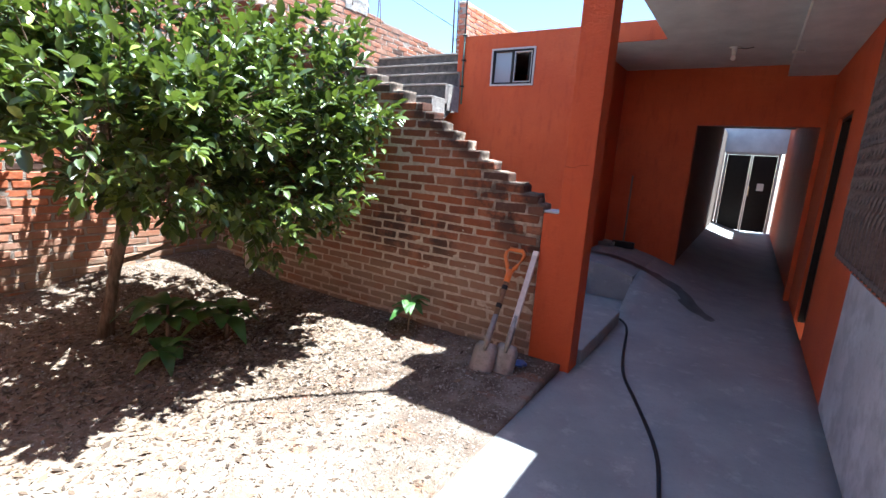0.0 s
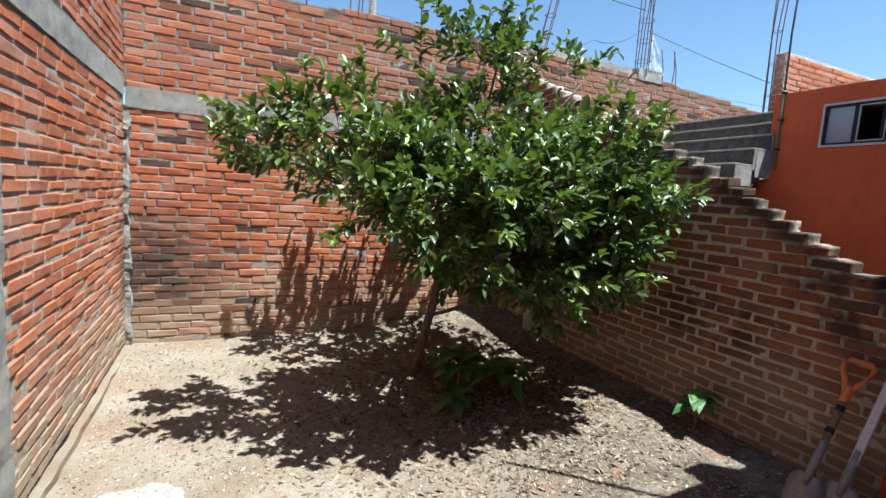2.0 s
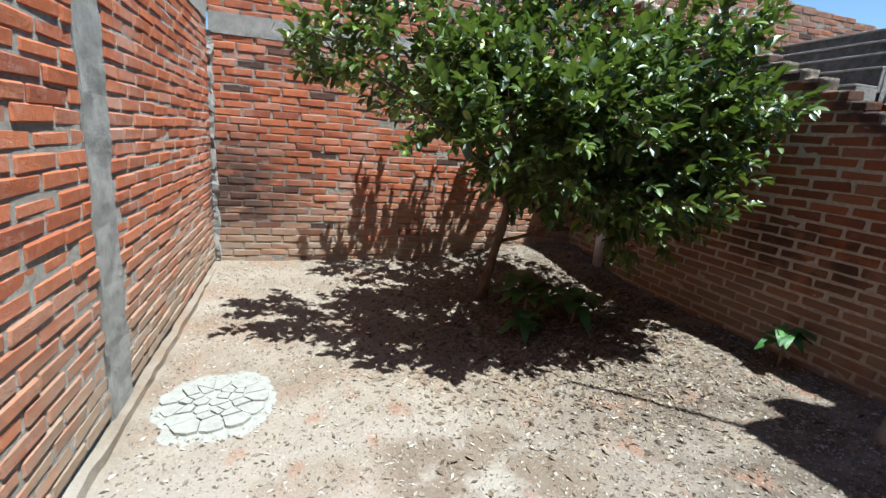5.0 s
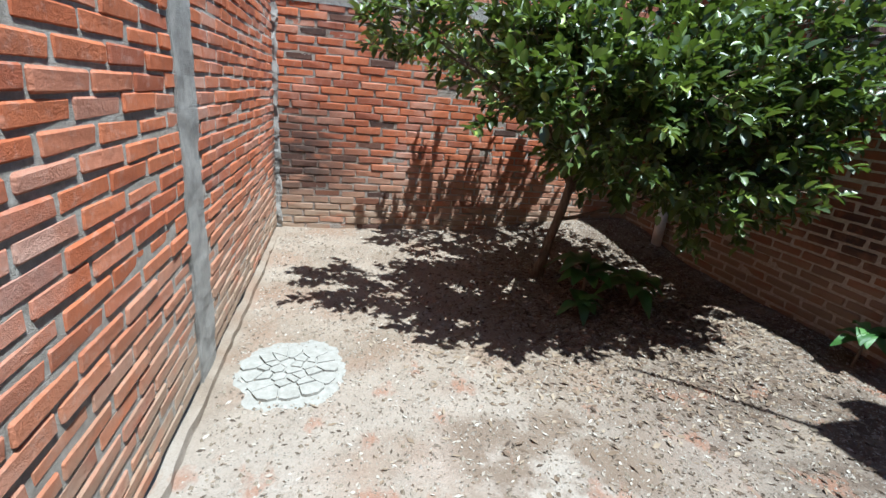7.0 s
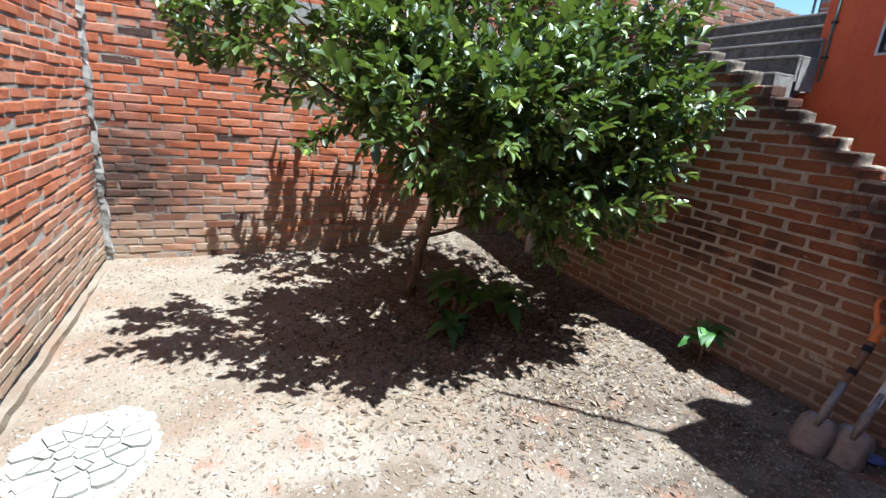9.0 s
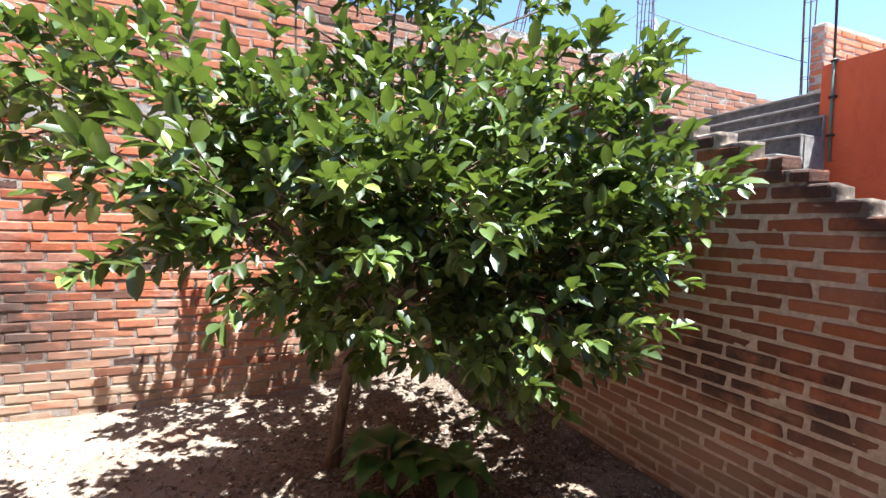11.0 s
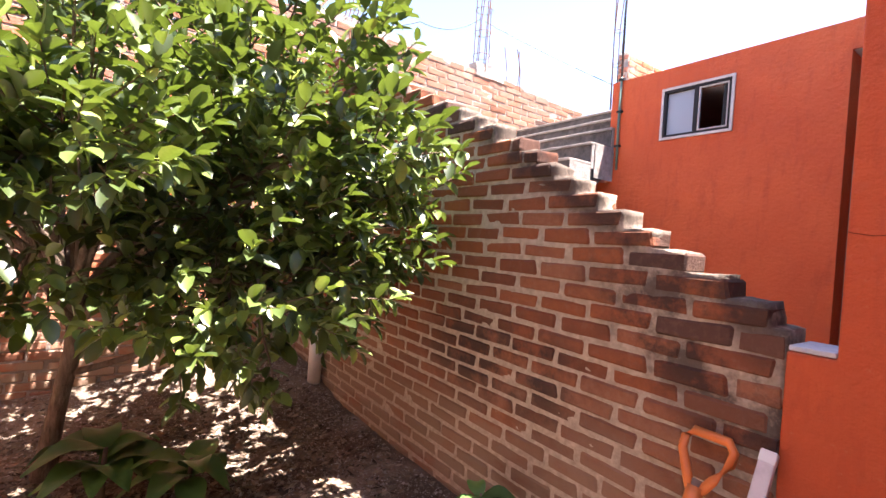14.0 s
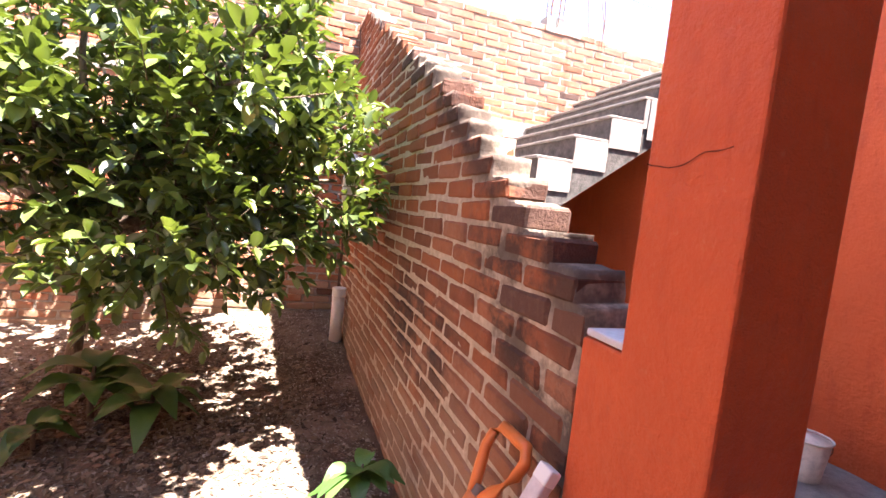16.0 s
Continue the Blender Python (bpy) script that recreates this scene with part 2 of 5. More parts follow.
def leaf_material(name, stops, through_color, rough=0.38, spec=0.5):
    k = Mat(name, rough, spec=spec)
    c = k.ramp(k.random(), stops)
    c = k.mix(k.math("MULTIPLY", k.noise(60, 3), 0.25), c, tuple(v * 0.6 for v in stops[1][1]))
    k.color(c)
    tr = k.t.nodes.new("ShaderNodeBsdfTranslucent")
    tr.inputs["Color"].default_value = (*through_color, 1)
    mx = k.t.nodes.new("ShaderNodeMixShader")
    mx.inputs[0].default_value = 0.11
    k.link(k.b.outputs[0], mx.inputs[1])
    k.link(tr.outputs[0], mx.inputs[2])
    k.link(mx.outputs[0], k.t.nodes["Material Output"].inputs["Surface"])
    return k.m


M_LEAF = leaf_material("citrus_leaf", [(0, (0.024, 0.040, 0.011)), (0.45, (0.056, 0.088, 0.022)), (0.78, (0.12, 0.17, 0.040)), (0.94, (0.18, 0.24, 0.045)), (1, (0.33, 0.38, 0.07))], (0.26, 0.38, 0.04), 0.40, 0.55)
M_LEAF_BROAD = leaf_material("broad_leaf", [(0, (0.03, 0.085, 0.02)), (0.6, (0.06, 0.15, 0.03)), (1, (0.12, 0.24, 0.05))], (0.2, 0.4, 0.06), 0.5)
k = Mat("dry_leaf", 0.9, spec=0.1)
M_DRY = k.color(k.ramp(k.random(), [(0, (0.06, 0.045, 0.035)), (0.4, (0.16, 0.115, 0.08)), (0.8, (0.24, 0.185, 0.13)), (1, (0.34, 0.28, 0.21))])).m
k = Mat("grit", 0.95, spec=0.1)
M_GRIT = k.color(k.ramp(k.random(), [(0, (0.13, 0.11, 0.09)), (0.5, (0.27, 0.235, 0.19)), (1, (0.40, 0.365, 0.32))])).m
k = Mat("pale_chip", 0.9, spec=0.1)
M_CHIP = k.color(k.ramp(k.random(), [(0, (0.08, 0.06, 0.045)), (0.4, (0.22, 0.18, 0.14)), (0.75, (0.34, 0.30, 0.25)), (1, (0.46, 0.42, 0.36))])).m
k = Mat("dry_clod", 0.97, spec=0.05)
M_CLOD = k.color(k.ramp(k.random(), [(0, (0.16, 0.125, 0.09)), (0.6, (0.26, 0.22, 0.17)), (1, (0.34, 0.30, 0.26))])).bump(k.noise(120, 5), 0.5, 0.004).m
k = Mat("far_foliage", 0.9, spec=0.1)
M_CYPRESS = k.color(k.mix(k.noise(6, 5), (0.02, 0.035, 0.015), (0.06, 0.085, 0.04))).m


def plain(name, color, rough=0.5, metal=0.0, wear=0.25, scale=30):
    k = Mat(name, rough, metal)
    dark = tuple(v * 0.55 for v in color)
    k.color(k.mix(k.math("MULTIPLY", k.noise(scale, 5, 0.65, lo=0.45, hi=0.7), wear * 2), color, dark))
    return k.bump(k.noise(scale * 3, 4), 0.12, 0.003).m


M_CRACK = plain("crack_shadow", (0.17, 0.035, 0.014), 0.9)
M_DARKMETAL = plain("dark_aluminium", (0.03, 0.028, 0.026), 0.4, 0.6)
M_FRAME = plain("pale_window_frame", (0.55, 0.52, 0.48), 0.5)
M_RUST = plain("rusty_steel", (0.16, 0.09, 0.065), 0.75, 0.5, 0.4, 60)
M_GRILLE = plain("brown_grey_iron", (0.17, 0.14, 0.125), 0.6, 0.4, 0.4, 50)
M_BLACK = plain("black_rubber", (0.02, 0.02, 0.022), 0.5)
M_ORANGE = plain("orange_plastic", (0.72, 0.20, 0.05), 0.4, 0.0, 0.12)
M_SHAFT = plain("worn_wood_shaft", (0.23, 0.14, 0.09), 0.7, 0.0, 0.4, 40)
M_GREYBAR = plain("grey_plastic_pole", (0.62, 0.56, 0.54), 0.5, 0.0, 0.2)
M_STEEL = plain("dusty_steel_blade", (0.33, 0.30, 0.28), 0.6, 0.5, 0.4, 25)
M_PVC = plain("white_pvc", (0.66, 0.65, 0.62), 0.45, 0.0, 0.2, 12)
M_GREEN_DOOR = plain("grey_green_steel_door", (0.15, 0.20, 0.20), 0.45, 0.2)
M_CONDUIT = plain("green_grey_conduit", (0.10, 0.16, 0.12), 0.5)
M_CABLE = plain("black_cable", (0.03, 0.03, 0.03), 0.6)
M_TWIG = plain("dry_twig", (0.20, 0.15, 0.11), 0.9)
M_BUCKET = plain("cream_bucket", (0.62, 0.58, 0.50), 0.5, 0.0, 0.3)
M_BRASS = plain("brass", (0.55, 0.42, 0.20), 0.35, 0.8)
M_PAPER = plain("paper", (0.75, 0.74, 0.70), 0.8, 0.0, 0.05)
M_BLUE = plain("blue_plastic", (0.10, 0.16, 0.40), 0.4)
# plaster colour kept dark so that passage and rooms look unlit
M_ROOM_SHADE = plain("shade_dark_plaster", (0.16, 0.13, 0.11), 0.9)
k = Mat("plastic_film", 0.35, spec=0.5)
k.color((0.75, 0.76, 0.80))
k.b.inputs["Alpha"].default_value = 0.45
M_FILM = k.m
k = Mat("window_glass", 0.08, spec=0.6)
M_GLASS = k.color((0.30, 0.33, 0.36)).m
k = Mat("clear_glass", 0.02)
k.b.inputs["Transmission Weight"].default_value = 1.0
M_CLEAR = k.color((0.9, 0.92, 0.92)).m


# ---- mesh helpers ----
def mesh_object(name, bm, material, smooth=False):
    me = bpy.data.meshes.new(name)
    bm.to_mesh(me)
    bm.free()
    me.materials.append(material)
    if smooth:
        for p in me.polygons:
            p.use_smooth = True
    return new(name, me)


def part(name, bm, material, parent, label="", smooth=False):
    ob = mesh_object(name, bm, material, smooth)
    ob.parent = parent
    if label:
        tagged(ob, label)
    return ob


def thing(name, label, category, group="", at=(0, 0, 0)):
    e = tagged(new(name), label, category, group)
    e.location = at
    return e


def box(x0, y0, z0, x1, y1, z1, bevel=0.0, bm=None):
    bm = bm or bmesh.new()
    r = bmesh.ops.create_cube(bm, size=1)
    bmesh.ops.transform(bm, matrix=Matrix.LocRotScale(((x0 + x1) / 2, (y0 + y1) / 2, (z0 + z1) / 2), None, (abs(x1 - x0), abs(y1 - y0), abs(z1 - z0))), verts=r["verts"])
    if bevel:
        es = list({e for v in r["verts"] for e in v.link_edges})
        bmesh.ops.bevel(bm, geom=es, offset=bevel, segments=2, affect="EDGES", profile=0.5)
    return bm


def tube(points, radii, sides=8, bm=None, cap=True):
    bm = bm or bmesh.new()
    pts = [Vector(p) for p in points]
    if isinstance(radii, (int, float)):
        radii = [radii] * len(pts)
    rings = []
    for i, p in enumerate(pts):
        d = (pts[min(i + 1, len(pts) - 1)] - pts[max(i - 1, 0)]).normalized()
        u = d.cross(Vector((0.31, 0.17, 0.93)) if abs(d.z) < 0.9 else Vector((1, 0, 0))).normalized()
        v = d.cross(u)
        rings.append([bm.verts.new(p + radii[i] * (math.cos(a) * u + math.sin(a) * v)) for a in (2 * math.pi * j / sides for j in range(sides))])
    for a, b in zip(rings, rings[1:]):
        for j in range(sides):
            bm.faces.new((a[j], a[(j + 1) % sides], b[(j + 1) % sides], b[j]))
    if cap:
        bm.faces.new(rings[0][::-1])
        bm.faces.new(rings[-1])
    bmesh.ops.recalc_face_normals(bm, faces=bm.faces)
    return bm


def structure(name, bm, material, label, category):
    return tagged(mesh_object(name, bm, material), label, category, kind="structure")


def prism(outline, axis, a, b):
    """A flat outline swept along an axis (0 x, 1 y, 2 z) from a to b."""
    bm = bmesh.new()

    def at(p, d):
        q = list(p)
        q.insert(axis, d)
        return bm.verts.new(q)
    lo, hi = [at(p, a) for p in outline], [at(p, b) for p in outline]
    bm.faces.new(lo)
    bm.faces.new(hi[::-1])
    n = len(lo)
    for i in range(n):
        bm.faces.new((lo[i], hi[i], hi[(i + 1) % n], lo[(i + 1) % n]))
    bmesh.ops.recalc_face_normals(bm, faces=bm.faces)
    return bm


def mesh_from_arrays(name, verts, faces, material, smooth=False):
    me = bpy.data.meshes.new(name)
    me.from_pydata(verts.tolist() if hasattr(verts, "tolist") else verts, [], faces)
    me.materials.append(material)
    if smooth:
        me.polygons.foreach_set("use_smooth", [True] * len(me.polygons))
    me.update()
    return new(name, me)


# ---- plan ----
BACK_X, LEFT_Y, STAIR_Y, RED_Y, RIGHT_X = -5.03, -1.025, 2.935, 5.06, 0.52
CEIL, ROOF, PX = 2.72, 2.9, -1.64


def smooth(a, b, v):
    t = min(1, max(0, (v - a) / (b - a)))
    return t * t * (3 - 2 * t)


def ground_z(x, y):
    h = 0.04 + 0.09 * smooth(1.2, 2.8, y) + 0.04 * smooth(-3.6, -4.9, x)
    h += 0.10 * smooth(-3.7, -4.9, x) * smooth(0.6, 2.0, y)
    h += 0.05 * math.exp(-((x + 3.65) ** 2 + (y - 1.28) ** 2) / 0.25)
    h += 0.02 * noise.noise((x * 1.3, y * 1.3, 0)) + 0.008 * noise.noise((x * 6, y * 6, 3)) + 0.005 * noise.noise((x * 15, y * 15, 5)) + 0.003 * noise.noise((x * 34, y * 34, 9))
    return h


def floor_z(x, y):
    return 0.09 + 0.37 * smooth(4.5, 5.3, y) * smooth(0.1, -1.5, x)


def grid_sheet(name, x0, x1, y0, y1, step, fn, material, skirt=0.3):
    nx, ny = max(2, round((x1 - x0) / step)), max(2, round((y1 - y0) / step))
    vs, fs = [], []
    for j in range(ny + 1):
        for i in range(nx + 1):
            x, y = x0 + (x1 - x0) * i / nx, y0 + (y1 - y0) * j / ny
            vs.append((x, y, fn(x, y)))
    for j in range(ny):
        for i in range(nx):
            a = j * (nx + 1) + i
            fs.append((a, a + 1, a + nx + 2, a + nx + 1))
    ring = [i for i in range(nx + 1)] + [j * (nx + 1) + nx for j in range(1, ny + 1)] + [ny * (nx + 1) + i for i in range(nx - 1, -1, -1)] + [j * (nx + 1) for j in range(ny - 1, 0, -1)]
    base = len(vs)
    for i in ring:
        vs.append((vs[i][0], vs[i][1], vs[i][2] - skirt))
    n = len(ring)
    for i in range(n):
        fs.append((ring[i], base + i, base + (i + 1) % n, ring[(i + 1) % n]))
    return mesh_from_arrays(name, vs, fs, material, name != "floor_porch")


# one sheet of ground: fine in the yard, coarse out to the horizon, a little lower there
def far_ground(x, y):
    return -0.12


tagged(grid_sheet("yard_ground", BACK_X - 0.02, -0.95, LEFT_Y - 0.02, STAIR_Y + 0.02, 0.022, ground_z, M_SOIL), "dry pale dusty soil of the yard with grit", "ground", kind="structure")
tagged(grid_sheet("ground", -900, 900, -900, 900, 60, far_ground, M_SOIL), "wide dry earth around the houses", "ground", kind="structure")
tagged(grid_sheet("floor", -0.95, RIGHT_X, LEFT_Y, 14.5, 0.12, floor_z, M_FLOOR, 0.15), "trowelled grey cement floor of the passage", "floor", kind="structure")
tagged(grid_sheet("floor_porch", PX - 0.01, -0.952, RED_Y + 0.03, 6.56, 0.1, lambda x, y: 0.09 + 0.37 * smooth(0.1, -1.5, x), M_FLOOR, 0.45), "raised cement floor of the porch", "floor", kind="structure")
tagged(grid_sheet("floor_side", -3.3, -0.952, 4.27, RED_Y + 0.028, 0.1, lambda x, y: 0.085 + 0.012 * noise.noise((x * 2, y * 2, 1)), M_FLOOR, 0.15), "rough cement floor beside the stairs", "floor", kind="structure")

# ---- red building ----
T = 0.15
# front wall with the small window, built round the opening
WX0, WX1, WZ0, WZ1 = -2.815, -2.295, 2.335, 2.725
bm = box(-3.30, RED_Y, -0.1, WX0, RED_Y + T, ROOF)
box(WX1, RED_Y, -0.1, PX, RED_Y + T, ROOF, bm=bm)
box(WX0, RED_Y, -0.1, WX1, RED_Y + T, WZ0, bm=bm)
box(WX0, RED_Y, WZ1, WX1, RED_Y + T, ROOF, bm=bm)
structure("wall_front", bm, M_RED, "terracotta painted plaster wall with a small high window", "wall")
structure("wall_side", box(-3.30, RED_Y + T + 0.002, -0.1, -3.15, 9.0, ROOF), M_RED, "terracotta painted wall beside the upper stairs", "wall")
# porch side wall with the doorway
DY0, DY1, DZ = 5.24, 5.86, 2.10
bm = box(PX - 0.15, RED_Y + T + 0.002, -0.1, PX, DY0, CEIL)
box(PX - 0.15, DY1, -0.1, PX, 6.56, CEIL, bm=bm)
box(PX - 0.15, DY0, DZ, PX, DY1, CEIL, bm=bm)
structure("wall_porch", bm, M_RED, "terracotta wall of the porch with a doorway", "wall")
# wall at the end of the porch with the passage opening
OX0, OX1, OZ = -0.73, 0.47, 2.06
bm = box(-3.25, 6.56, -0.1, OX0, 6.71, CEIL)
box(OX1, 6.56, -0.1, RIGHT_X, 6.71, CEIL, bm=bm)
box(OX0, 6.56, OZ, OX1, 6.71, CEIL, bm=bm)
structure("wall_end", bm, M_RED, "terracotta wall with a wide opening into a dark passage", "wall")
structure("roof_slab", box(-3.40, 9.0, CEIL, 0.70, 12.3, ROOF), M_WHITE, "flat concrete roof over the rear rooms", "roof")
bm = box(PX, RED_Y + 0.02, CEIL, -0.95, 9.0, ROOF - 0.02)
box(-0.95, 2.62, CEIL, 0.70, 9.0, ROOF - 0.02, bm=bm)
box(0.03, LEFT_Y - 0.2, CEIL, 0.70, 2.62, ROOF - 0.02, bm=bm)
structure("ceiling", bm, M_WHITE, "smooth white painted underside of the concrete roof", "ceiling")
structure("ceiling_room", box(-3.25, RED_Y + T, CEIL + 0.01, PX - 0.002, 9.0, ROOF - 0.03), M_WHITE, "white ceiling of the small room", "ceiling")
structure("ceiling_beam", box(0.085, 2.66, 2.60, RIGHT_X - 0.002, 6.558, CEIL + 0.01), M_WHITE, "shallow white painted ceiling beam", "beam")
bm = box(PX, RED_Y - 0.004, CEIL - 0.002, -0.955, RED_Y + 0.019, ROOF)
structure("fascia", bm, M_RED, "terracotta painted edge of the roof slab", "fascia")
# rooms behind, closed, their plaster coloured dark for shade
structure("wall_room_back", box(-3.25, 8.9, -0.1, -0.9, 9.0, CEIL), M_ROOM_SHADE, "plaster wall of the rear room, coloured dark for shade", "wall")

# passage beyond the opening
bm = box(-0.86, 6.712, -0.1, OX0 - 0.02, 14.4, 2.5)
structure("wall_passage", bm, M_ROOM_SHADE, "plaster wall of the passage, coloured dark for shade", "wall")
structure("ceiling_passage", box(-0.86, 6.712, 2.5, RIGHT_X, 12.3, 2.6), M_ROOM_SHADE, "ceiling of the passage, coloured dark for shade", "ceiling")

# right wall with the barred window
GY0, GY1, GZ0, GZ1 = 1.75, 3.44, 1.06, 2.32
SY0, SY1, SZ = 4.90, 5.70, 2.06
bm = box(RIGHT_X, LEFT_Y - 0.2, -0.1, RIGHT_X + T, GY0, ROOF)
box(RIGHT_X, GY1, -0.1, RIGHT_X + T, SY0, ROOF, bm=bm)
box(RIGHT_X, SY0, SZ, RIGHT_X + T, SY1, ROOF, bm=bm)
box(RIGHT_X, SY1, -0.1, RIGHT_X + T, 14.4, ROOF, bm=bm)
box(RIGHT_X, GY0, -0.1, RIGHT_X + T, GY1, GZ0, bm=bm)
box(RIGHT_X, GY0, GZ1, RIGHT_X + T, GY1, ROOF, bm=bm)
structure("wall_right", bm, M_RED, "terracotta painted house wall along the passage", "wall")
structure("wall_dado", box(RIGHT_X - 0.006, LEFT_Y, 0.05, RIGHT_X - 0.0005, 3.515, 0.965), M_PLASTER, "unpainted scuffed grey plaster below the window", "wall")
structure("wall_room_right", box(RIGHT_X + 1.5, 1.0, 0, RIGHT_X + 1.6, 6.5, ROOF), M_ROOM_SHADE, "wall inside the room behind the grille, coloured dark for shade", "wall")

# pillar, with the plastered end of the stair wall below it
bm = prism([(-1.19, -0.05), (-0.893, -0.05), (-0.893, ROOF - 0.02), (-1.085, ROOF - 0.02), (-1.085, 1.155), (-1.19, 1.155)], 1, 2.93, 3.11)
bmesh.ops.bevel(bm, geom=list(bm.edges), offset=0.006, segments=2, affect="EDGES", profile=0.5)
pillar = structure("pillar", bm, M_RED, "square terracotta painted pillar with a plastered wall end", "pillar")


def plaster_crack(start, end, sag, y):
    """A hairline crack: a narrow wavering groove on the pillar's face."""
    vs, fs = [], []
    n = 40
    for i in range(n + 1):
        t = i / n
        x, z = start[0] + (end[0] - start[0]) * t, start[1] + (end[1] - start[1]) * t
        z -= sag * math.sin(math.pi * min(1, t * 1.4)) + 0.006 * noise.noise((x * 30, z * 8, 4))
        w = 0.0012 + 0.0006 * noise.noise((x * 60, 1, 2))
        vs += [(x, y, z - w), (x, y, z + w)]
    fs = [(2 * i, 2 * i + 2, 2 * i + 3, 2 * i + 1) for i in range(n)]
    return mesh_from_arrays("crack", vs, fs, M_CRACK)


crack = plaster_crack((-1.083, 1.472), (-0.93, 1.484), 0.014, 2.9287)
crack.parent = pillar
tagged(crack, "dark hairline crack in the plaster")
structure("pillar_ledge", box(-1.188, 2.936, 1.157, -1.088, 3.09, 1.172, 0.004), M_PLASTER, "grey cement ledge on the wall end", "ledge")

# ---- stairs ----
platform = structure("stair_platform", box(-1.9, 3.13, -0.1, -0.87, 4.28, 0.20, 0.01), M_FLOOR, "raised cement platform at the foot of the stairs", "platform")
N1, X_FOOT, X_LAND, Z_LAND = 8, -1.55, -3.4, 1.60
rise, run = (Z_LAND - 0.27) / N1, (X_FOOT - X_LAND) / (N1 - 1)
outline = [(X_FOOT, -0.1)]
for i in range(N1):
    x = X_FOOT - i * run
    outline += [(x, 0.27 + i * rise), (x, 0.27 + (i + 1) * rise)]
outline += [(BACK_X + 0.01, Z_LAND), (BACK_X + 0.01, Z_LAND - 0.14), (X_LAND, Z_LAND - 0.14), (X_FOOT - 0.35, -0.1)]
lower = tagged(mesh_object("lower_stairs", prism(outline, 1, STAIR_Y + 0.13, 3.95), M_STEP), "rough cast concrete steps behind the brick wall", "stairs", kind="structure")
N2, run2, rise2 = 7, 0.27, 0.175
outline = [(3.952, Z_LAND - 0.14)]
for i in range(N2):
    outline += [(3.952 + i * run2, Z_LAND + i * rise2), (3.952 + i * run2, Z_LAND + (i + 1) * rise2)]
outline += [(7.5, Z_LAND + N2 * rise2), (7.5, Z_LAND + N2 * rise2 - 0.15), (3.952 + N2 * run2, Z_LAND + N2 * rise2 - 0.15), (4.15, Z_LAND - 0.14)]
upper = tagged(mesh_object("upper_stairs", prism(outline, 0, BACK_X + 0.01, -3.26), M_STEP), "upper flight of concrete steps along the wall, coloured dark for shade", "stairs", kind="structure")

def treads(stairs, n, place):
    for i in range(n):
        # lighter slab on the dark step paints in the sunlit tread edge
        part("tread", box(*place(i), 0.006), M_CONCRETE, stairs, "worn cement tread, paler for the sun on its edge")


treads(upper, N2, lambda i: (BACK_X + 0.012, 3.952 + i * run2 - 0.02, Z_LAND + (i + 1) * rise2 + 0.001, -3.25, 3.952 + (i + 1) * run2 - 0.004, Z_LAND + (i + 1) * rise2 + 0.022))
treads(lower, N1 - 1, lambda i: (X_FOOT - (i + 1) * run + 0.004, STAIR_Y + 0.132, 0.27 + (i + 1) * rise + 0.001, X_FOOT - i * run + 0.02, 3.955, 0.27 + (i + 1) * rise + 0.022))
for i in range(N2):
    y = 3.952 + i * run2
    part("end_face", box(-3.258, y, Z_LAND + i * rise2 - 0.03, -3.250, y + run2 - 0.002, Z_LAND + (i + 1) * rise2, 0.002), M_CONCRETE, upper, "patchy pale cement on the step end")

# concrete frame of the left and back walls
def rough_block(x0, y0, z0, x1, y1, z1, amount=0.006, step=0.05):
    bm = box(x0, y0, z0, x1, y1, z1)
    cuts = {ax: max(1, int(d / step)) for ax, d in enumerate((x1 - x0, y1 - y0, z1 - z0))}
    for ax in range(3):
        es = [e for e in bm.edges if abs((e.verts[0].co - e.verts[1].co)[ax]) > 0.9 * (x1 - x0, y1 - y0, z1 - z0)[ax]]
        if cuts[ax] > 1:
            bmesh.ops.subdivide_edges(bm, edges=es, cuts=min(cuts[ax], 60), use_grid_fill=True)
    for v in bm.verts:
        v.co += amount * noise.noise_vector(v.co * 9)
    return bm


structure("column", rough_block(-2.525, LEFT_Y - 0.12, 0.05, -2.285, LEFT_Y + 0.012, 2.335, 0.010), M_CONCRETE, "rough grey cast concrete column in the brick wall", "column")
structure("beam_left", rough_block(BACK_X + 0.01, LEFT_Y - 0.12, 2.285, -2.53, LEFT_Y + 0.010, 2.465), M_CONCRETE, "grey concrete beam in the brick wall", "beam")
structure("beam_back", rough_block(BACK_X - 0.12, LEFT_Y + 0.02, 2.195, BACK_X + 0.010, 9.9, 2.375), M_CONCRETE, "grey concrete band across the brick wall", "beam")
structure("corner_mortar", rough_block(BACK_X - 0.05, LEFT_Y - 0.05, 0.05, BACK_X + 0.045, LEFT_Y + 0.045, 2.2, 0.045), M_CONCRETE, "lumpy mortar filling the corner of the walls", "mortar")
structure("footing", rough_block(BACK_X + 0.02, LEFT_Y + 0.0, 0.0, RIGHT_X - 0.01, LEFT_Y + 0.05, 0.085, 0.014), M_SOIL, "low cement footing along the brick wall", "footing")


# ---- citrus tree ----
rng = random.Random(5)
tree = thing("citrus_tree", "leafy citrus tree with glossy green leaves in the yard", "tree")
BASE = Vector((-3.66, 1.27, ground_z(-3.66, 1.27) - 0.03))
FORK = Vector((-3.50, 1.37, 0.98))
trunk = part("trunk", tube([BASE, BASE + Vector((0.03, 0.02, 0.2)), BASE + Vector((0.06, 0.05, 0.42)), BASE + Vector((0.10, 0.09, 0.66)), FORK], [0.056, 0.042, 0.036, 0.037, 0.032], 10), M_BARK, tree, "thin leaning brown trunk", True)
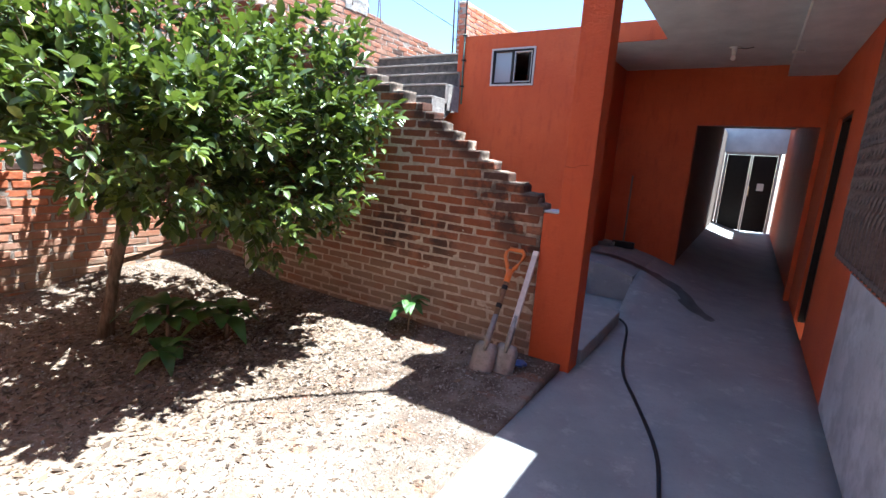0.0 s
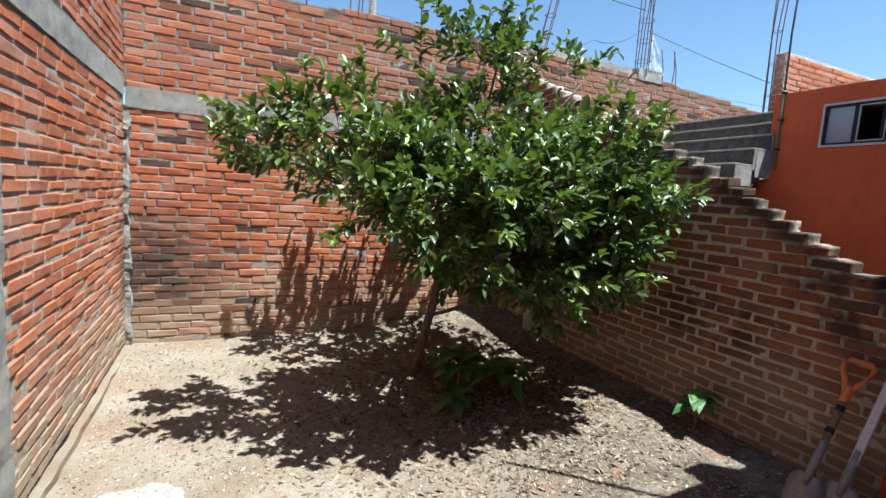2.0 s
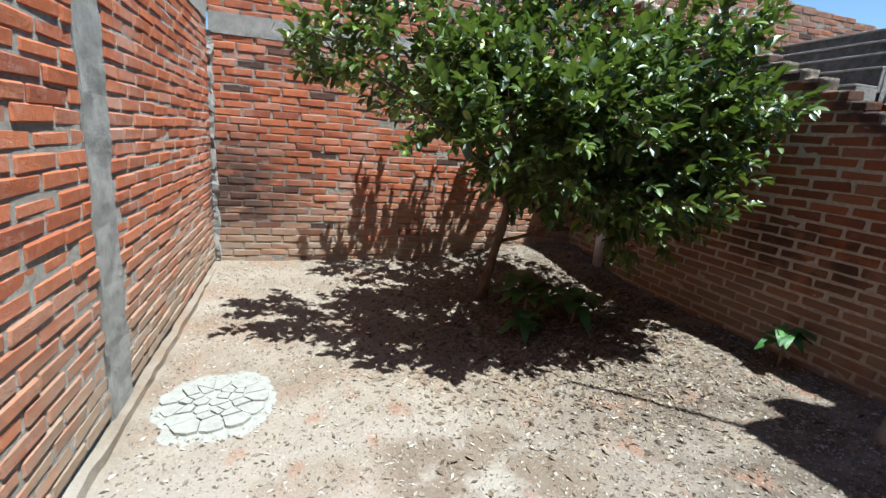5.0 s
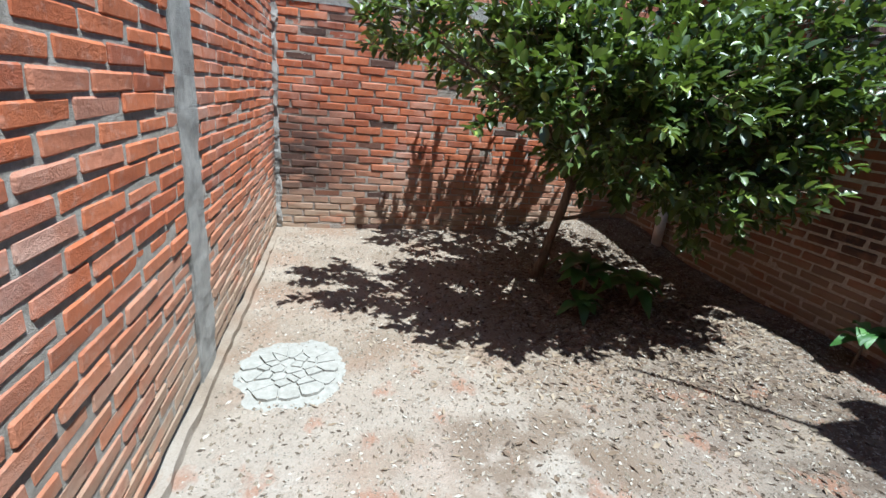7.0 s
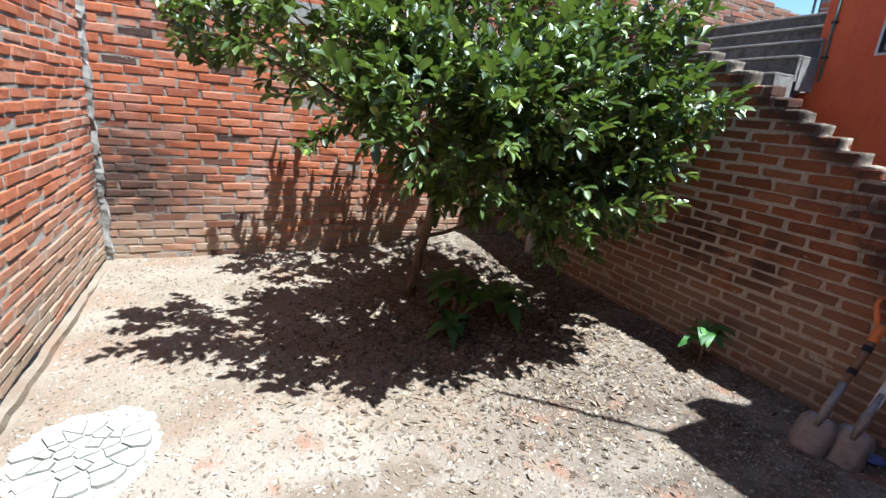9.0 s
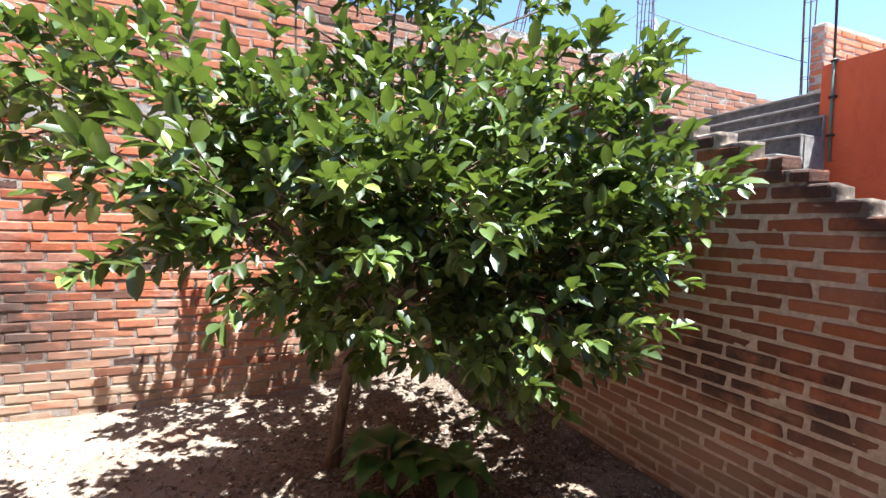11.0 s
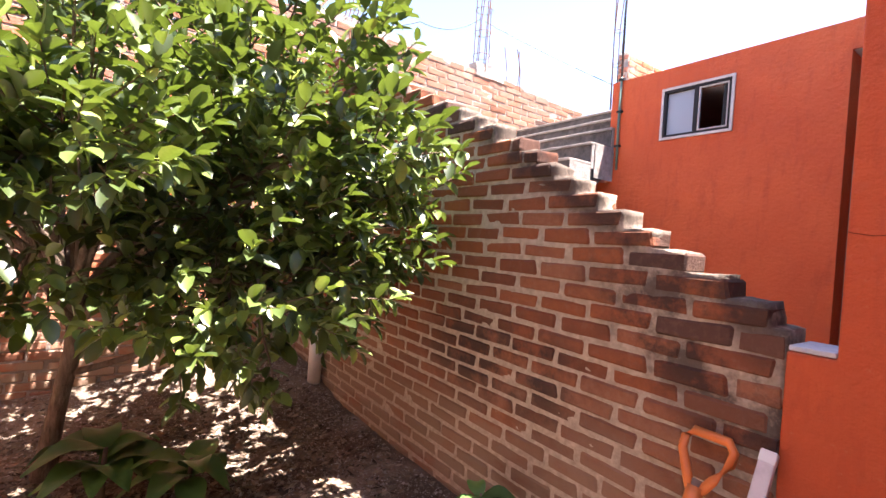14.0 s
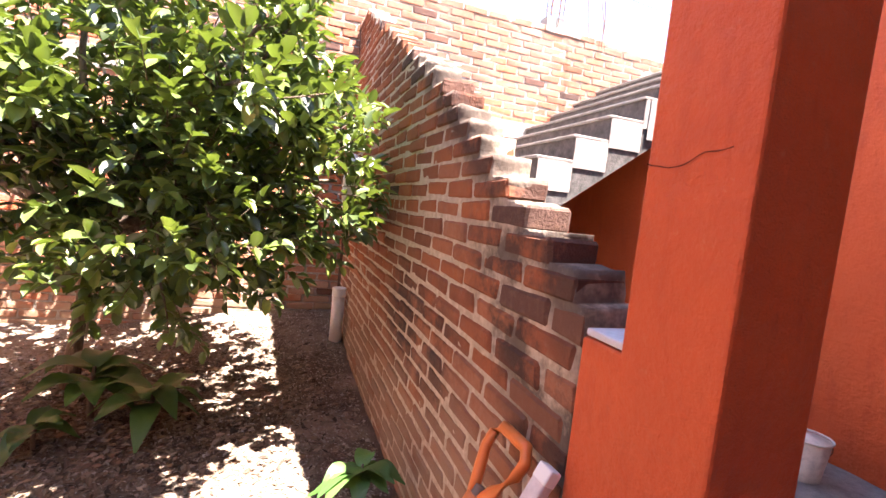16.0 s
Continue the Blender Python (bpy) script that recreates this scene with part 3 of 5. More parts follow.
# lobes of the crown: centre, half axes, share of shoots
LOBES = [((-2.72, 2.02, 1.50), (0.55, 0.56, 0.58), 1.35), ((-3.25, 1.30, 1.82), (0.72, 0.72, 0.46), 1.1), ((-3.10, 0.42, 1.90), (0.46, 0.62, 0.32), 0.62),
         ((-3.28, 1.52, 2.58), (0.32, 0.42, 0.46), 0.55), ((-3.45, 2.28, 1.75), (0.58, 0.46, 0.52), 0.75), ((-2.85, 0.85, 1.68), (0.46, 0.55, 0.32), 0.62), ((-2.62, 2.02, 2.00), (0.42, 0.50, 0.26), 0.55), ((-3.75, 2.0, 1.55), (0.5, 0.55, 0.58), 0.6),
         ((-4.32, 0.95, 1.75), (0.45, 0.68, 0.30), 0.55), ((-4.35, 1.75, 1.70), (0.42, 0.5, 0.40), 0.5), ((-2.30, 2.28, 1.72), (0.22, 0.26, 0.10), 0.10), ((-2.58, 0.95, 1.58), (0.45, 0.50, 0.28), 0.5), ((-2.35, 1.35, 1.65), (0.32, 0.35, 0.24), 0.3), ((-2.75, 1.25, 1.32), (0.42, 0.42, 0.28), 0.45), ((-2.75, 1.9, 1.15), (0.5, 0.5, 0.40), 0.6), ((-3.1, 0.02, 1.87), (0.38, 0.32, 0.2), 0.20), ((-3.05, 2.25, 2.55), (0.22, 0.32, 0.22), 0.12), ((-2.85, 2.52, 1.50), (0.50, 0.28, 0.42), 0.55)]


def branch(a, b, r0, r1, sag=0.08):
    a, b = Vector(a), Vector(b)
    pts = []
    for i in range(6):
        t = i / 5
        p = a.lerp(b, t) + 0.05 * noise.noise_vector(a.lerp(b, t) * 3.1)
        p.z += sag * math.sin(math.pi * t)
        pts.append(p)
    pts[0] = a
    return pts, tube(pts, [r0 + (r1 - r0) * i / 5 for i in range(6)], 7)


limb_ends = []
for centre, axes, share in LOBES:
    for _ in range(3 if share > 0.5 else 1):
        end = Vector(centre) + Vector([rng.uniform(-0.5, 0.5) * q for q in axes])
        start = FORK + Vector((0, 0, rng.uniform(-0.12, 0.02)))
        pts, bm = branch(start, end, 0.024, 0.008, 0.10)
        part("limb", bm, M_BARK, tree, smooth=True)
        limb_ends += pts[2:]
pts, bm = branch(BASE + Vector((0.08, 0.07, 0.55)), (-3.35, 2.0, 0.92), 0.018, 0.008, -0.03)
part("limb", bm, M_BARK, tree, smooth=True)
limb_ends += pts[3:]


def leaf_shape(length, width, fold):
    """One pointed leaf along +x, folded on its midrib and curled a little."""
    st = [(0.0, 0.03), (0.2, 0.76), (0.5, 1.0), (0.8, 0.74), (1.0, 0.03)]
    v, f = [], []
    for t, w in st:
        z = -0.14 * length * t * t
        v += [(t * length, 0, z), (t * length, w * width / 2, z + fold * w * width), (t * length, -w * width / 2, z + fold * w * width)]
    for i in range(len(st) - 1):
        a, b = 3 * i, 3 * i + 3
        f += [(a, b, b + 1, a + 1), (a, a + 2, b + 2, b)]
    return v, f


LEAVES = [leaf_shape(0.077, 0.041, 0.34), leaf_shape(0.090, 0.046, 0.24), leaf_shape(0.060, 0.034, 0.42)]
LEAVES = [(np.array(v), f) for v, f in LEAVES]
crown_v, crown_f, twig_bm = [], [], bmesh.new()
count = 0


def add_leaf(p, direction, up, scale, variant):
    global count
    x = direction.normalized()
    y = up.cross(x)
    if y.length < 1e-3:
        y = Vector((0, 1, 0))
    y.normalize()
    z = x.cross(y)
    v, f = LEAVES[variant]
    R = np.array([x, y, z])
    w = (v * scale) @ R + np.array(p)
    crown_v.append(w)
    crown_f.extend([tuple(count + i for i in q) for q in f])
    count += len(w)


total = sum(s for *_, s in LOBES)
crown_mid = Vector((-3.05, 1.45, 1.6))
for centre, axes, share in LOBES:
    for _ in range(int(3300 * share / total)):
        d = Vector((rng.gauss(0, 1), rng.gauss(0, 1), rng.gauss(0, 1))).normalized()
        r = rng.random() ** 0.38 * (1 + 0.28 * noise.noise(d * 2.3 + Vector(centre)))
        p = Vector(centre) + Vector([d[i] * axes[i] * r for i in range(3)])
        if noise.noise(p * 3.1) < -0.09 or p.y > STAIR_Y - 0.12 or p.x < BACK_X + 0.15:
            continue
        outward = (d * 0.8 + (p - crown_mid).normalized() * 0.5 + Vector((0, 0, rng.uniform(-0.15, 0.9)))).normalized()
        length = rng.uniform(0.07, 0.16)
        tip = p + outward * length
        if rng.random() < 0.6:
            tube([p - outward * 0.06, p, tip], [0.0035, 0.003, 0.0015], 4, twig_bm, False)
        n = rng.randint(6, 10)
        for i in range(n):
            t = i / (n - 1)
            q = p.lerp(tip, t)
            a = 2.4 * i + rng.uniform(-0.4, 0.4)
            side = outward.orthogonal().normalized()
            side = Matrix.Rotation(a, 3, outward) @ side
            dirn = side * (1 - 0.55 * t) + outward * (0.25 + 0.75 * t) + Vector((0, 0, 0.02 + rng.uniform(-0.35, 0.3)))
            add_leaf(q, dirn, Vector((rng.uniform(-0.5, 0.5), rng.uniform(-0.5, 0.5), 1)), rng.uniform(0.75, 1.15), rng.randrange(3))
# upright shoots over the crown, and bare-stalked ones
for (x, y, z), (dx, dy, dz) in [((-3.25, 1.0, 2.5), (-0.02, 0.0, 0.45)), ((-3.2, 1.3, 2.75), (0.02, 0.05, 0.45)), ((-3.2, 1.6, 2.8), (0.0, 0.1, 0.34)), ((-3.3, 1.5, 2.6), (0.0, 0.06, 0.42)), ((-3.1, 1.8, 2.5), (0.05, 0.28, 0.35)), ((-3.0, 2.1, 2.6), (0.05, 0.42, 0.2)),
                                ((-3.2, 1.35, 2.7), (0.05, -0.3, 0.2)), ((-3.15, 1.1, 2.4), (0, -0.42, 0.2)), ((-3.1, 0.6, 2.1), (0, -0.05, 0.36)), ((-3.05, 0.25, 2.05), (0, -0.05, 0.30)), ((-2.9, 0.9, 2.0), (0.03, 0.0, 0.32)),
                                ((-3.1, 0.05, 1.95), (0.0, -0.32, 0.0)), ((-3.0, 0.1, 1.8), (0.05, -0.22, -0.12)), ((-2.55, 2.3, 1.95), (0.05, 0.22, 0.3)), ((-2.4, 2.3, 1.7), (0.28, 0.22, 0.02)), ((-2.5, 2.35, 1.55), (0.2, 0.2, -0.05)),
                                ((-2.6, 1.9, 2.1), (0.1, 0.15, 0.24)), ((-2.5, 1.4, 1.95), (0.1, 0.0, 0.22)), ((-2.45, 0.75, 1.5), (0.15, -0.2, -0.1)), ((-2.8, 0.5, 1.45), (0.15, -0.2, -0.12)), ((-2.6, 1.7, 1.0), (0.05, 0.0, -0.28)), ((-2.5, 1.95, 1.05), (0.05, 0.05, -0.3))]:
    a, d = Vector((x, y, z)), Vector((dx, dy, dz))
    pts = [a + d * t + 0.02 * noise.noise_vector((a + d * t) * 5) for t in (-0.5, 0, 0.25, 0.5, 0.75, 1)]
    tube(pts, [0.006, 0.005, 0.0045, 0.004, 0.003, 0.002], 5, twig_bm, False)
    for i in range(26):
        t = rng.uniform(0, 1.02)
        side = Matrix.Rotation(2.4 * i, 3, d.normalized()) @ d.orthogonal().normalized()
        add_leaf(a + d * t, side + d.normalized() * rng.uniform(0.2, 1.0), Vector((rng.uniform(-0.4, 0.4), rng.uniform(-0.4, 0.4), 1)), rng.uniform(0.75, 1.15), rng.randrange(3))
crown = mesh_from_arrays("crown", np.concatenate(crown_v), crown_f, M_LEAF, True)
crown.parent = tree
tagged(crown, "dense crown of small pointed glossy leaves", kind="stuff")
twigs = part("twig", twig_bm, M_BARK, tree, "thin brown twigs")
tagged(twigs, kind="stuff")


# ---- broad-leaved plants ----
def broad_leaf(length, width, lift, droop):
    bm = bmesh.new()
    rows = []
    n = 8
    for i in range(n + 1):
        t = i / n
        w = width * math.sin(math.pi * min(1, 0.04 + 0.96 * t) ** 0.8) * 0.5 + 0.003
        z = lift * length * t - droop * length * t * t
        x = length * t * 0.95
        rows.append([bm.verts.new((x, s * w, z + 0.22 * abs(s) * w + 0.006 * math.sin(9 * t + 3 * s))) for s in (-1, -0.5, 0, 0.5, 1)])
    for a, b in zip(rows, rows[1:]):
        for j in range(4):
            bm.faces.new((a[j], b[j], b[j + 1], a[j + 1]))
    return bm


def broad_plant(name, label, at, stem, leaves, seed, size=1.0):
    r = random.Random(seed)
    x, y = at
    z = ground_z(x, y) - 0.02
    plant = thing(name, label, "plant", at=(x, y, z))
    part("stem", tube([(0, 0, 0), (0.01, 0, stem * 0.5), (0, 0.01, stem)], [0.012 * size, 0.010 * size, 0.006 * size], 7), M_TWIG, plant, smooth=True)
    for i in range(leaves):
        a = i * 2.4 + r.uniform(-0.3, 0.3)
        ln = size * r.uniform(0.15, 0.25)
        lf = part("leaf", broad_leaf(ln, ln * 0.48, r.uniform(0.2, 0.9), r.uniform(0.5, 0.9)), M_LEAF_BROAD, plant, smooth=True)
        lf.matrix_local = pose(0, 0, stem * r.uniform(0.65, 1.0), 0, 0, math.degrees(a))
    return plant


broad_plant("seedling", "young broad-leaved seedling beside the brick wall", (-2.11, 2.72), 0.28, 13, 3, 0.8)
broad_plant("leafy_plant", "clump of broad dark green leaves under the tree", (-3.27, 1.50), 0.30, 12, 4, 1.45)
broad_plant("leafy_plant", "broad-leaved plant in the shade of the tree", (-3.08, 1.82), 0.26, 10, 9, 1.35)
broad_plant("leafy_plant", "low broad-leaved plant near the tree trunk", (-3.02, 1.36), 0.14, 7, 12, 1.0)


# ---- litter on the soil ----
def scatter(name, label, material, count_, seed, place, size, flat=True):
    r = random.Random(seed)
    V, F = [], []
    while count_ > 0:
        x, y, keep = place(r)
        if not keep:
            continue
        count_ -= 1
        s = r.uniform(*size)
        a = r.uniform(0, 6.3)
        z = ground_z(x, y)
        ca, sa = math.cos(a), math.sin(a)
        k0 = len(V)
        if flat:
            w = s * r.uniform(0.25, 0.5)
            tz = r.uniform(0.0, 0.5) * s
            loc = [(-s / 2, 0, 0.002), (0, w / 2, 0.003 + tz * 0.5), (s / 2, 0, 0.002 + tz * 0.6), (0, -w / 2, 0.004), (0, 0, 0.001 + tz * 0.2)]
            F += [(k0, k0 + 4, k0 + 1), (k0 + 4, k0 + 2, k0 + 1), (k0, k0 + 3, k0 + 4), (k0 + 3, k0 + 2, k0 + 4)]
        else:
            loc = [(s * r.uniform(0.3, 0.6), 0, 0), (0, s * r.uniform(0.3, 0.6), 0), (-s * r.uniform(0.3, 0.6), 0, 0), (0, -s * r.uniform(0.3, 0.6), 0), (r.uniform(-0.1, 0.1) * s, 0, s * r.uniform(0.25, 0.6))]
            F += [(k0, k0 + 1, k0 + 4), (k0 + 1, k0 + 2, k0 + 4), (k0 + 2, k0 + 3, k0 + 4), (k0 + 3, k0, k0 + 4)]
        V += [(x + px * ca - py * sa, y + px * sa + py * ca, z + pz - 0.001) for px, py, pz in loc]
    ob = mesh_from_arrays(name, V, F, material)
    return tagged(ob, label, "litter", kind="stuff")


def under_tree(r):
    x, y = r.gauss(-3.2, 0.75), r.gauss(1.7, 0.7)
    return x, y, BACK_X + 0.05 < x < -1.0 and LEFT_Y + 0.1 < y < STAIR_Y - 0.03


def whole_yard(r):
    x, y = r.uniform(BACK_X + 0.05, -0.98), r.uniform(LEFT_Y + 0.08, STAIR_Y - 0.03)
    return x, y, r.random() < 0.35 + 0.4 * smooth(0, 2.5, y)


scatter("dry_leaves", "fallen dry brown leaves under the tree", M_DRY, 9500, 1, under_tree, (0.024, 0.062))
scatter("leaf_litter", "scattered dry leaf scraps on the soil", M_DRY, 9000, 2, whole_yard, (0.006, 0.022))
scatter("gravel", "small pale stones and grit on the soil", M_GRIT, 36000, 3, whole_yard, (0.004, 0.016), False)
scatter("chips", "pale curled leaf flakes and bark chips on the soil", M_CHIP, 9000, 7, whole_yard, (0.012, 0.036))
scatter("clods", "crumbled clods of dry earth on the soil", M_CLOD, 2600, 6, whole_yard, (0.012, 0.034), False)


# dried cement spill, cracked into plates
SPILL = (-2.42, -0.61)


def cement_spill():
    cx, cy = SPILL
    spill = thing("cement_spill", "pale dried cement spill cracked into plates", "cement")
    bm = bmesh.new()
    ring, n = [], 40
    mid = bm.verts.new((cx, cy, ground_z(cx, cy) + 0.008))
    rings = []
    for rr, h in ((0.18, 0.004), (0.27, 0.003), (0.36, -0.008)):
        row = []
        for i in range(n):
            a = 2 * math.pi * i / n
            q = rr * (1 + 0.16 * noise.noise((math.cos(a) * 1.7, math.sin(a) * 1.7, 7)))
            x, y = cx + q * math.cos(a) * 1.05, max(LEFT_Y + 0.08, cy + q * math.sin(a))
            row.append(bm.verts.new((x, y, ground_z(x, y) + h)))
        rings.append(row)
    for i in range(n):
        bm.faces.new((mid, rings[0][i], rings[0][(i + 1) % n]))
        for a, b in zip(rings, rings[1:]):
            bm.faces.new((a[i], b[i], b[(i + 1) % n], a[(i + 1) % n]))
    part("crust", bm, M_CRUST, spill, smooth=True)
    r = random.Random(8)
    pts = [Vector((cx + 0.19 * math.sqrt((i + 0.5) / 30) * math.cos(2.4 * i) + r.uniform(-0.02, 0.02), cy - 0.02 + 0.19 * math.sqrt((i + 0.5) / 30) * math.sin(2.4 * i) + r.uniform(-0.02, 0.02))) for i in range(30)]
    for i, p in enumerate(pts):
        poly = [p + 0.085 * Vector((math.cos(a), math.sin(a))) for a in (2 * math.pi * j / 10 for j in range(10))]
        for j, q in enumerate(pts):
            if i == j:
                continue
            m, d = (p + q) / 2, (q - p).normalized()
            cut = []
            for a, b in zip(poly, poly[1:] + poly[:1]):
                da, db = (a - m).dot(d) + 0.005, (b - m).dot(d) + 0.005
                if da <= 0:
                    cut.append(a)
                if (da < 0) != (db < 0):
                    cut.append(a.lerp(b, da / (da - db)))
            poly = cut
            if len(poly) < 3:
                break
        if len(poly) >= 3:
            z = ground_z(p.x, p.y)
            part("plate", prism([(v.x, v.y) for v in poly], 2, z - 0.01, z + 0.017 + r.uniform(-0.002, 0.003)), M_CRUST, spill)


cement_spill()


# ---- shovels ----
def shovel(name, label, foot, lean_to, handle_material, grip):
    """A spade standing on its blade, from foot to the top of its shaft."""
    foot, top = Vector(foot), Vector(lean_to)
    L = (top - foot).length
    s = thing(name, label, "shovel", "shovels by the wall")
    z = (top - foot).normalized()
    x = Vector((1, 0.15, 0))
    x = (x - z * x.dot(z)).normalized()
    y = z.cross(x)
    s.matrix_world = Matrix(((x.x, y.x, z.x, foot.x), (x.y, y.y, z.y, foot.y), (x.z, y.z, z.z, foot.z), (0, 0, 0, 1)))
    bm = bmesh.new()
    rows = []
    for i in range(7):
        t = i / 6
        w = 0.08 if t < 0.82 else 0.08 - 0.025 * (t - 0.82) / 0.18
        if t < 0.2:
            w = 0.068 + 0.012 * t / 0.2
        rows.append([bm.verts.new((w * q, 0.020 * q * q - 0.004 + 0.03 * (1 - t) ** 2, 0.23 * t)) for q in (-1, -0.5, 0, 0.5, 1)])
    for a, b in zip(rows, rows[1:]):
        for j in range(4):
            bm.faces.new((a[j], a[j + 1], b[j + 1], b[j]))
    blade = part("blade", bm, M_STEEL, s, "dusty grey steel blade", True)
    blade.modifiers.new("thickness", "SOLIDIFY").thickness = 0.004
    part("socket", tube([(0, 0.0, 0.17), (0, -0.004, 0.26), (0, 0, 0.42)], [0.012, 0.022, 0.018], 10), M_STEEL, s, smooth=True)
    if grip:
        part("shaft", tube([(0, 0, 0.40), (0, 0.004, 0.6), (0, 0, L - 0.13)], [0.017, 0.018, 0.016], 10), handle_material, s, smooth=True)
        arc = [(-0.012, 0, L - 0.16), (-0.035, 0, L - 0.115), (-0.062, 0, L - 0.06), (-0.064, 0, L - 0.025), (-0.045, 0, L), (0.045, 0, L), (0.064, 0, L - 0.025), (0.062, 0, L - 0.06), (0.035, 0, L - 0.115), (0.012, 0, L - 0.16)]
        bm = tube(arc, [0.014, 0.014, 0.013, 0.013, 0.015, 0.015, 0.013, 0.013, 0.014, 0.014], 8)
        tube([(0, 0, L - 0.24), (0, 0, L - 0.15)], [0.021, 0.024], 10, bm)
        part("handle", bm, M_ORANGE, s, "orange plastic D-shaped handle", True)
        for zz in (0.47, 0.60):
            part("band", tube([(0, 0, zz), (0, 0, zz + 0.03)], 0.0205, 10), M_BLACK, s)
    else:
        part("shaft", box(-0.019, -0.014, 0.34, 0.019, 0.014, L, 0.005), handle_material, s)
        part("cap", box(-0.020, -0.015, L - 0.03, 0.020, 0.015, L + 0.004, 0.004), M_PAPER, s)
    return s


shovel("shovel", "spade with orange D-handle leaning on the brick wall", (-1.335, 2.44, 0.11), (-1.345, 2.905, 0.875), M_SHAFT, True)
shovel("shovel", "spade with pale grey square shaft leaning on the wall", (-1.215, 2.50, 0.11), (-1.20, 2.905, 0.885), M_GREYBAR, False)

# ---- window in the red wall ----
win = thing("window", "small high sliding window with a dark aluminium frame", "window")
tagged(win, kind="structure")
yf = RED_Y - 0.012


def frame_bars(parent, name, x0, z0, x1, z1, y0, y1, w, material):
    for a in ((x0, z0, x1, z0 + w), (x0, z1 - w, x1, z1), (x0, z0 + w, x0 + w, z1 - w), (x1 - w, z0 + w, x1, z1 - w)):
        part(name, box(a[0], y0, a[1], a[2], y1, a[3], 0.002), material, parent)


frame_bars(win, "surround", WX0 - 0.012, WZ0 - 0.012, WX1 + 0.012, WZ1 + 0.012, yf - 0.003, RED_Y - 0.001, 0.02, M_FRAME)
frame_bars(win, "window_frame", WX0 + 0.001, WZ0 + 0.001, WX1 - 0.001, WZ1 - 0.001, yf + 0.004, RED_Y + 0.06, 0.026, M_DARKMETAL)
frame_bars(win, "sash_frame", (WX0 + WX1) / 2 + 0.018, WZ0 + 0.029, WX1 - 0.029, WZ1 - 0.029, yf + 0.010, RED_Y + 0.018, 0.010, M_FRAME)
part("mullion", box((WX0 + WX1) / 2 - 0.016, yf + 0.006, WZ0 + 0.027, (WX0 + WX1) / 2 + 0.016, RED_Y + 0.05, WZ1 - 0.027, 0.002), M_DARKMETAL, win)
part("pane", box(WX0 + 0.028, RED_Y + 0.02, WZ0 + 0.028, (WX0 + WX1) / 2 - 0.017, RED_Y + 0.025, WZ1 - 0.028), M_GLASS, win, "closed frosted grey pane")
part("sash", box(WX1 - 0.075, RED_Y + 0.02, WZ0 + 0.028, WX1 - 0.055, RED_Y + 0.035, WZ1 - 0.028), M_DARKMETAL, win)

# conduit on the corner of the red wall
conduit = thing("conduit", "green-grey plastic conduit running up the red wall", "conduit")
part("pipe", tube([(-3.20, RED_Y - 0.014, 2.12), (-3.21, RED_Y - 0.014, 2.5), (-3.21, RED_Y - 0.014, 2.93)], 0.011, 8), M_CONDUIT, conduit, smooth=True)
part("mast", tube([(-3.21, RED_Y - 0.014, 2.93), (-3.22, RED_Y - 0.014, 3.5), (-3.20, RED_Y - 0.01, 4.4)], 0.010, 8), M_CABLE, conduit, "thin dark mast above the roof", True)
for z in (2.32, 2.62, 2.9):
    part("clip", box(-3.23, RED_Y - 0.028, z, -3.18, RED_Y - 0.001, z + 0.018), M_DARKMETAL, conduit)
structure("wall_under_stairs", box(BACK_X + 0.02, RED_Y + 0.002, -0.1, -3.302, RED_Y + 0.1, 2.02), M_RED, "terracotta wall under the upper stairs", "wall")
structure("stair_plaster", box(-3.248, 4.80, 2.02, -3.242, RED_Y - 0.002, 2.30), M_CONCRETE, "patch of pale plaster at the stair edge", "plaster")

def rods(name, label, at, n, height, spread, seed, ties=True, lean=0.0):
    r = random.Random(seed)
    t = thing(name, label, "rebar", "starter bars on the walls", at)
    for i in range(n):
        a = 2 * math.pi * i / n
        x, y = spread * math.cos(a), spread * math.sin(a)
        h = height * r.uniform(0.8, 1.1)
        part("bar", tube([(x, y, -0.05), (x + r.uniform(-0.02, 0.02), y + r.uniform(-0.02, 0.02) + lean * h * 0.5, h * 0.5), (x + r.uniform(-0.06, 0.06), y + r.uniform(-0.06, 0.06) + lean * h, h)], 0.0065, 6), M_RUST, t)
    if ties:
        for q in range(3):
            z = height * (0.12 + 0.2 * q)
            ring = [(spread * 1.15 * math.cos(a), spread * 1.15 * math.sin(a) + lean * z, z) for a in (2 * math.pi * j / 8 for j in range(9))]
            part("tie", tube(ring, 0.004, 5), M_RUST, t)
    return t


TOP = 3.37
rods("rebar", "thin rusty rods standing on the brick wall", (BACK_X - 0.07, 0.98, TOP), 3, 0.65, 0.07, 1, False)
rods("rebar", "bundle of rusty rods rising from the wall", (BACK_X - 0.07, 3.28, TOP + 0.1), 4, 1.35, 0.06, 2, lean=0.24)
rods("rebar", "bundle of rusty rods rising from the concrete block", (BACK_X - 0.07, 4.98, TOP + 0.1), 6, 1.35, 0.09, 3)
rods("rebar", "short rusty rods beyond the block", (BACK_X - 0.07, 5.55, TOP), 3, 0.55, 0.10, 4, False)
rods("rebar", "tall rusty rods on the unfinished brick parapet", (-4.09, 6.20, 2.95), 4, 2.0, 0.045, 5)
rods("rebar", "thin rods standing on the brick wall", (BACK_X - 0.07, 0.48, TOP), 2, 0.7, 0.02, 6, False)
structure("wall_cap", rough_block(BACK_X - 0.11, 2.7, 3.36, BACK_X - 0.0, 4.75, 3.49, 0.01), M_CONCRETE, "rough concrete strip on top of the brick wall", "coping")
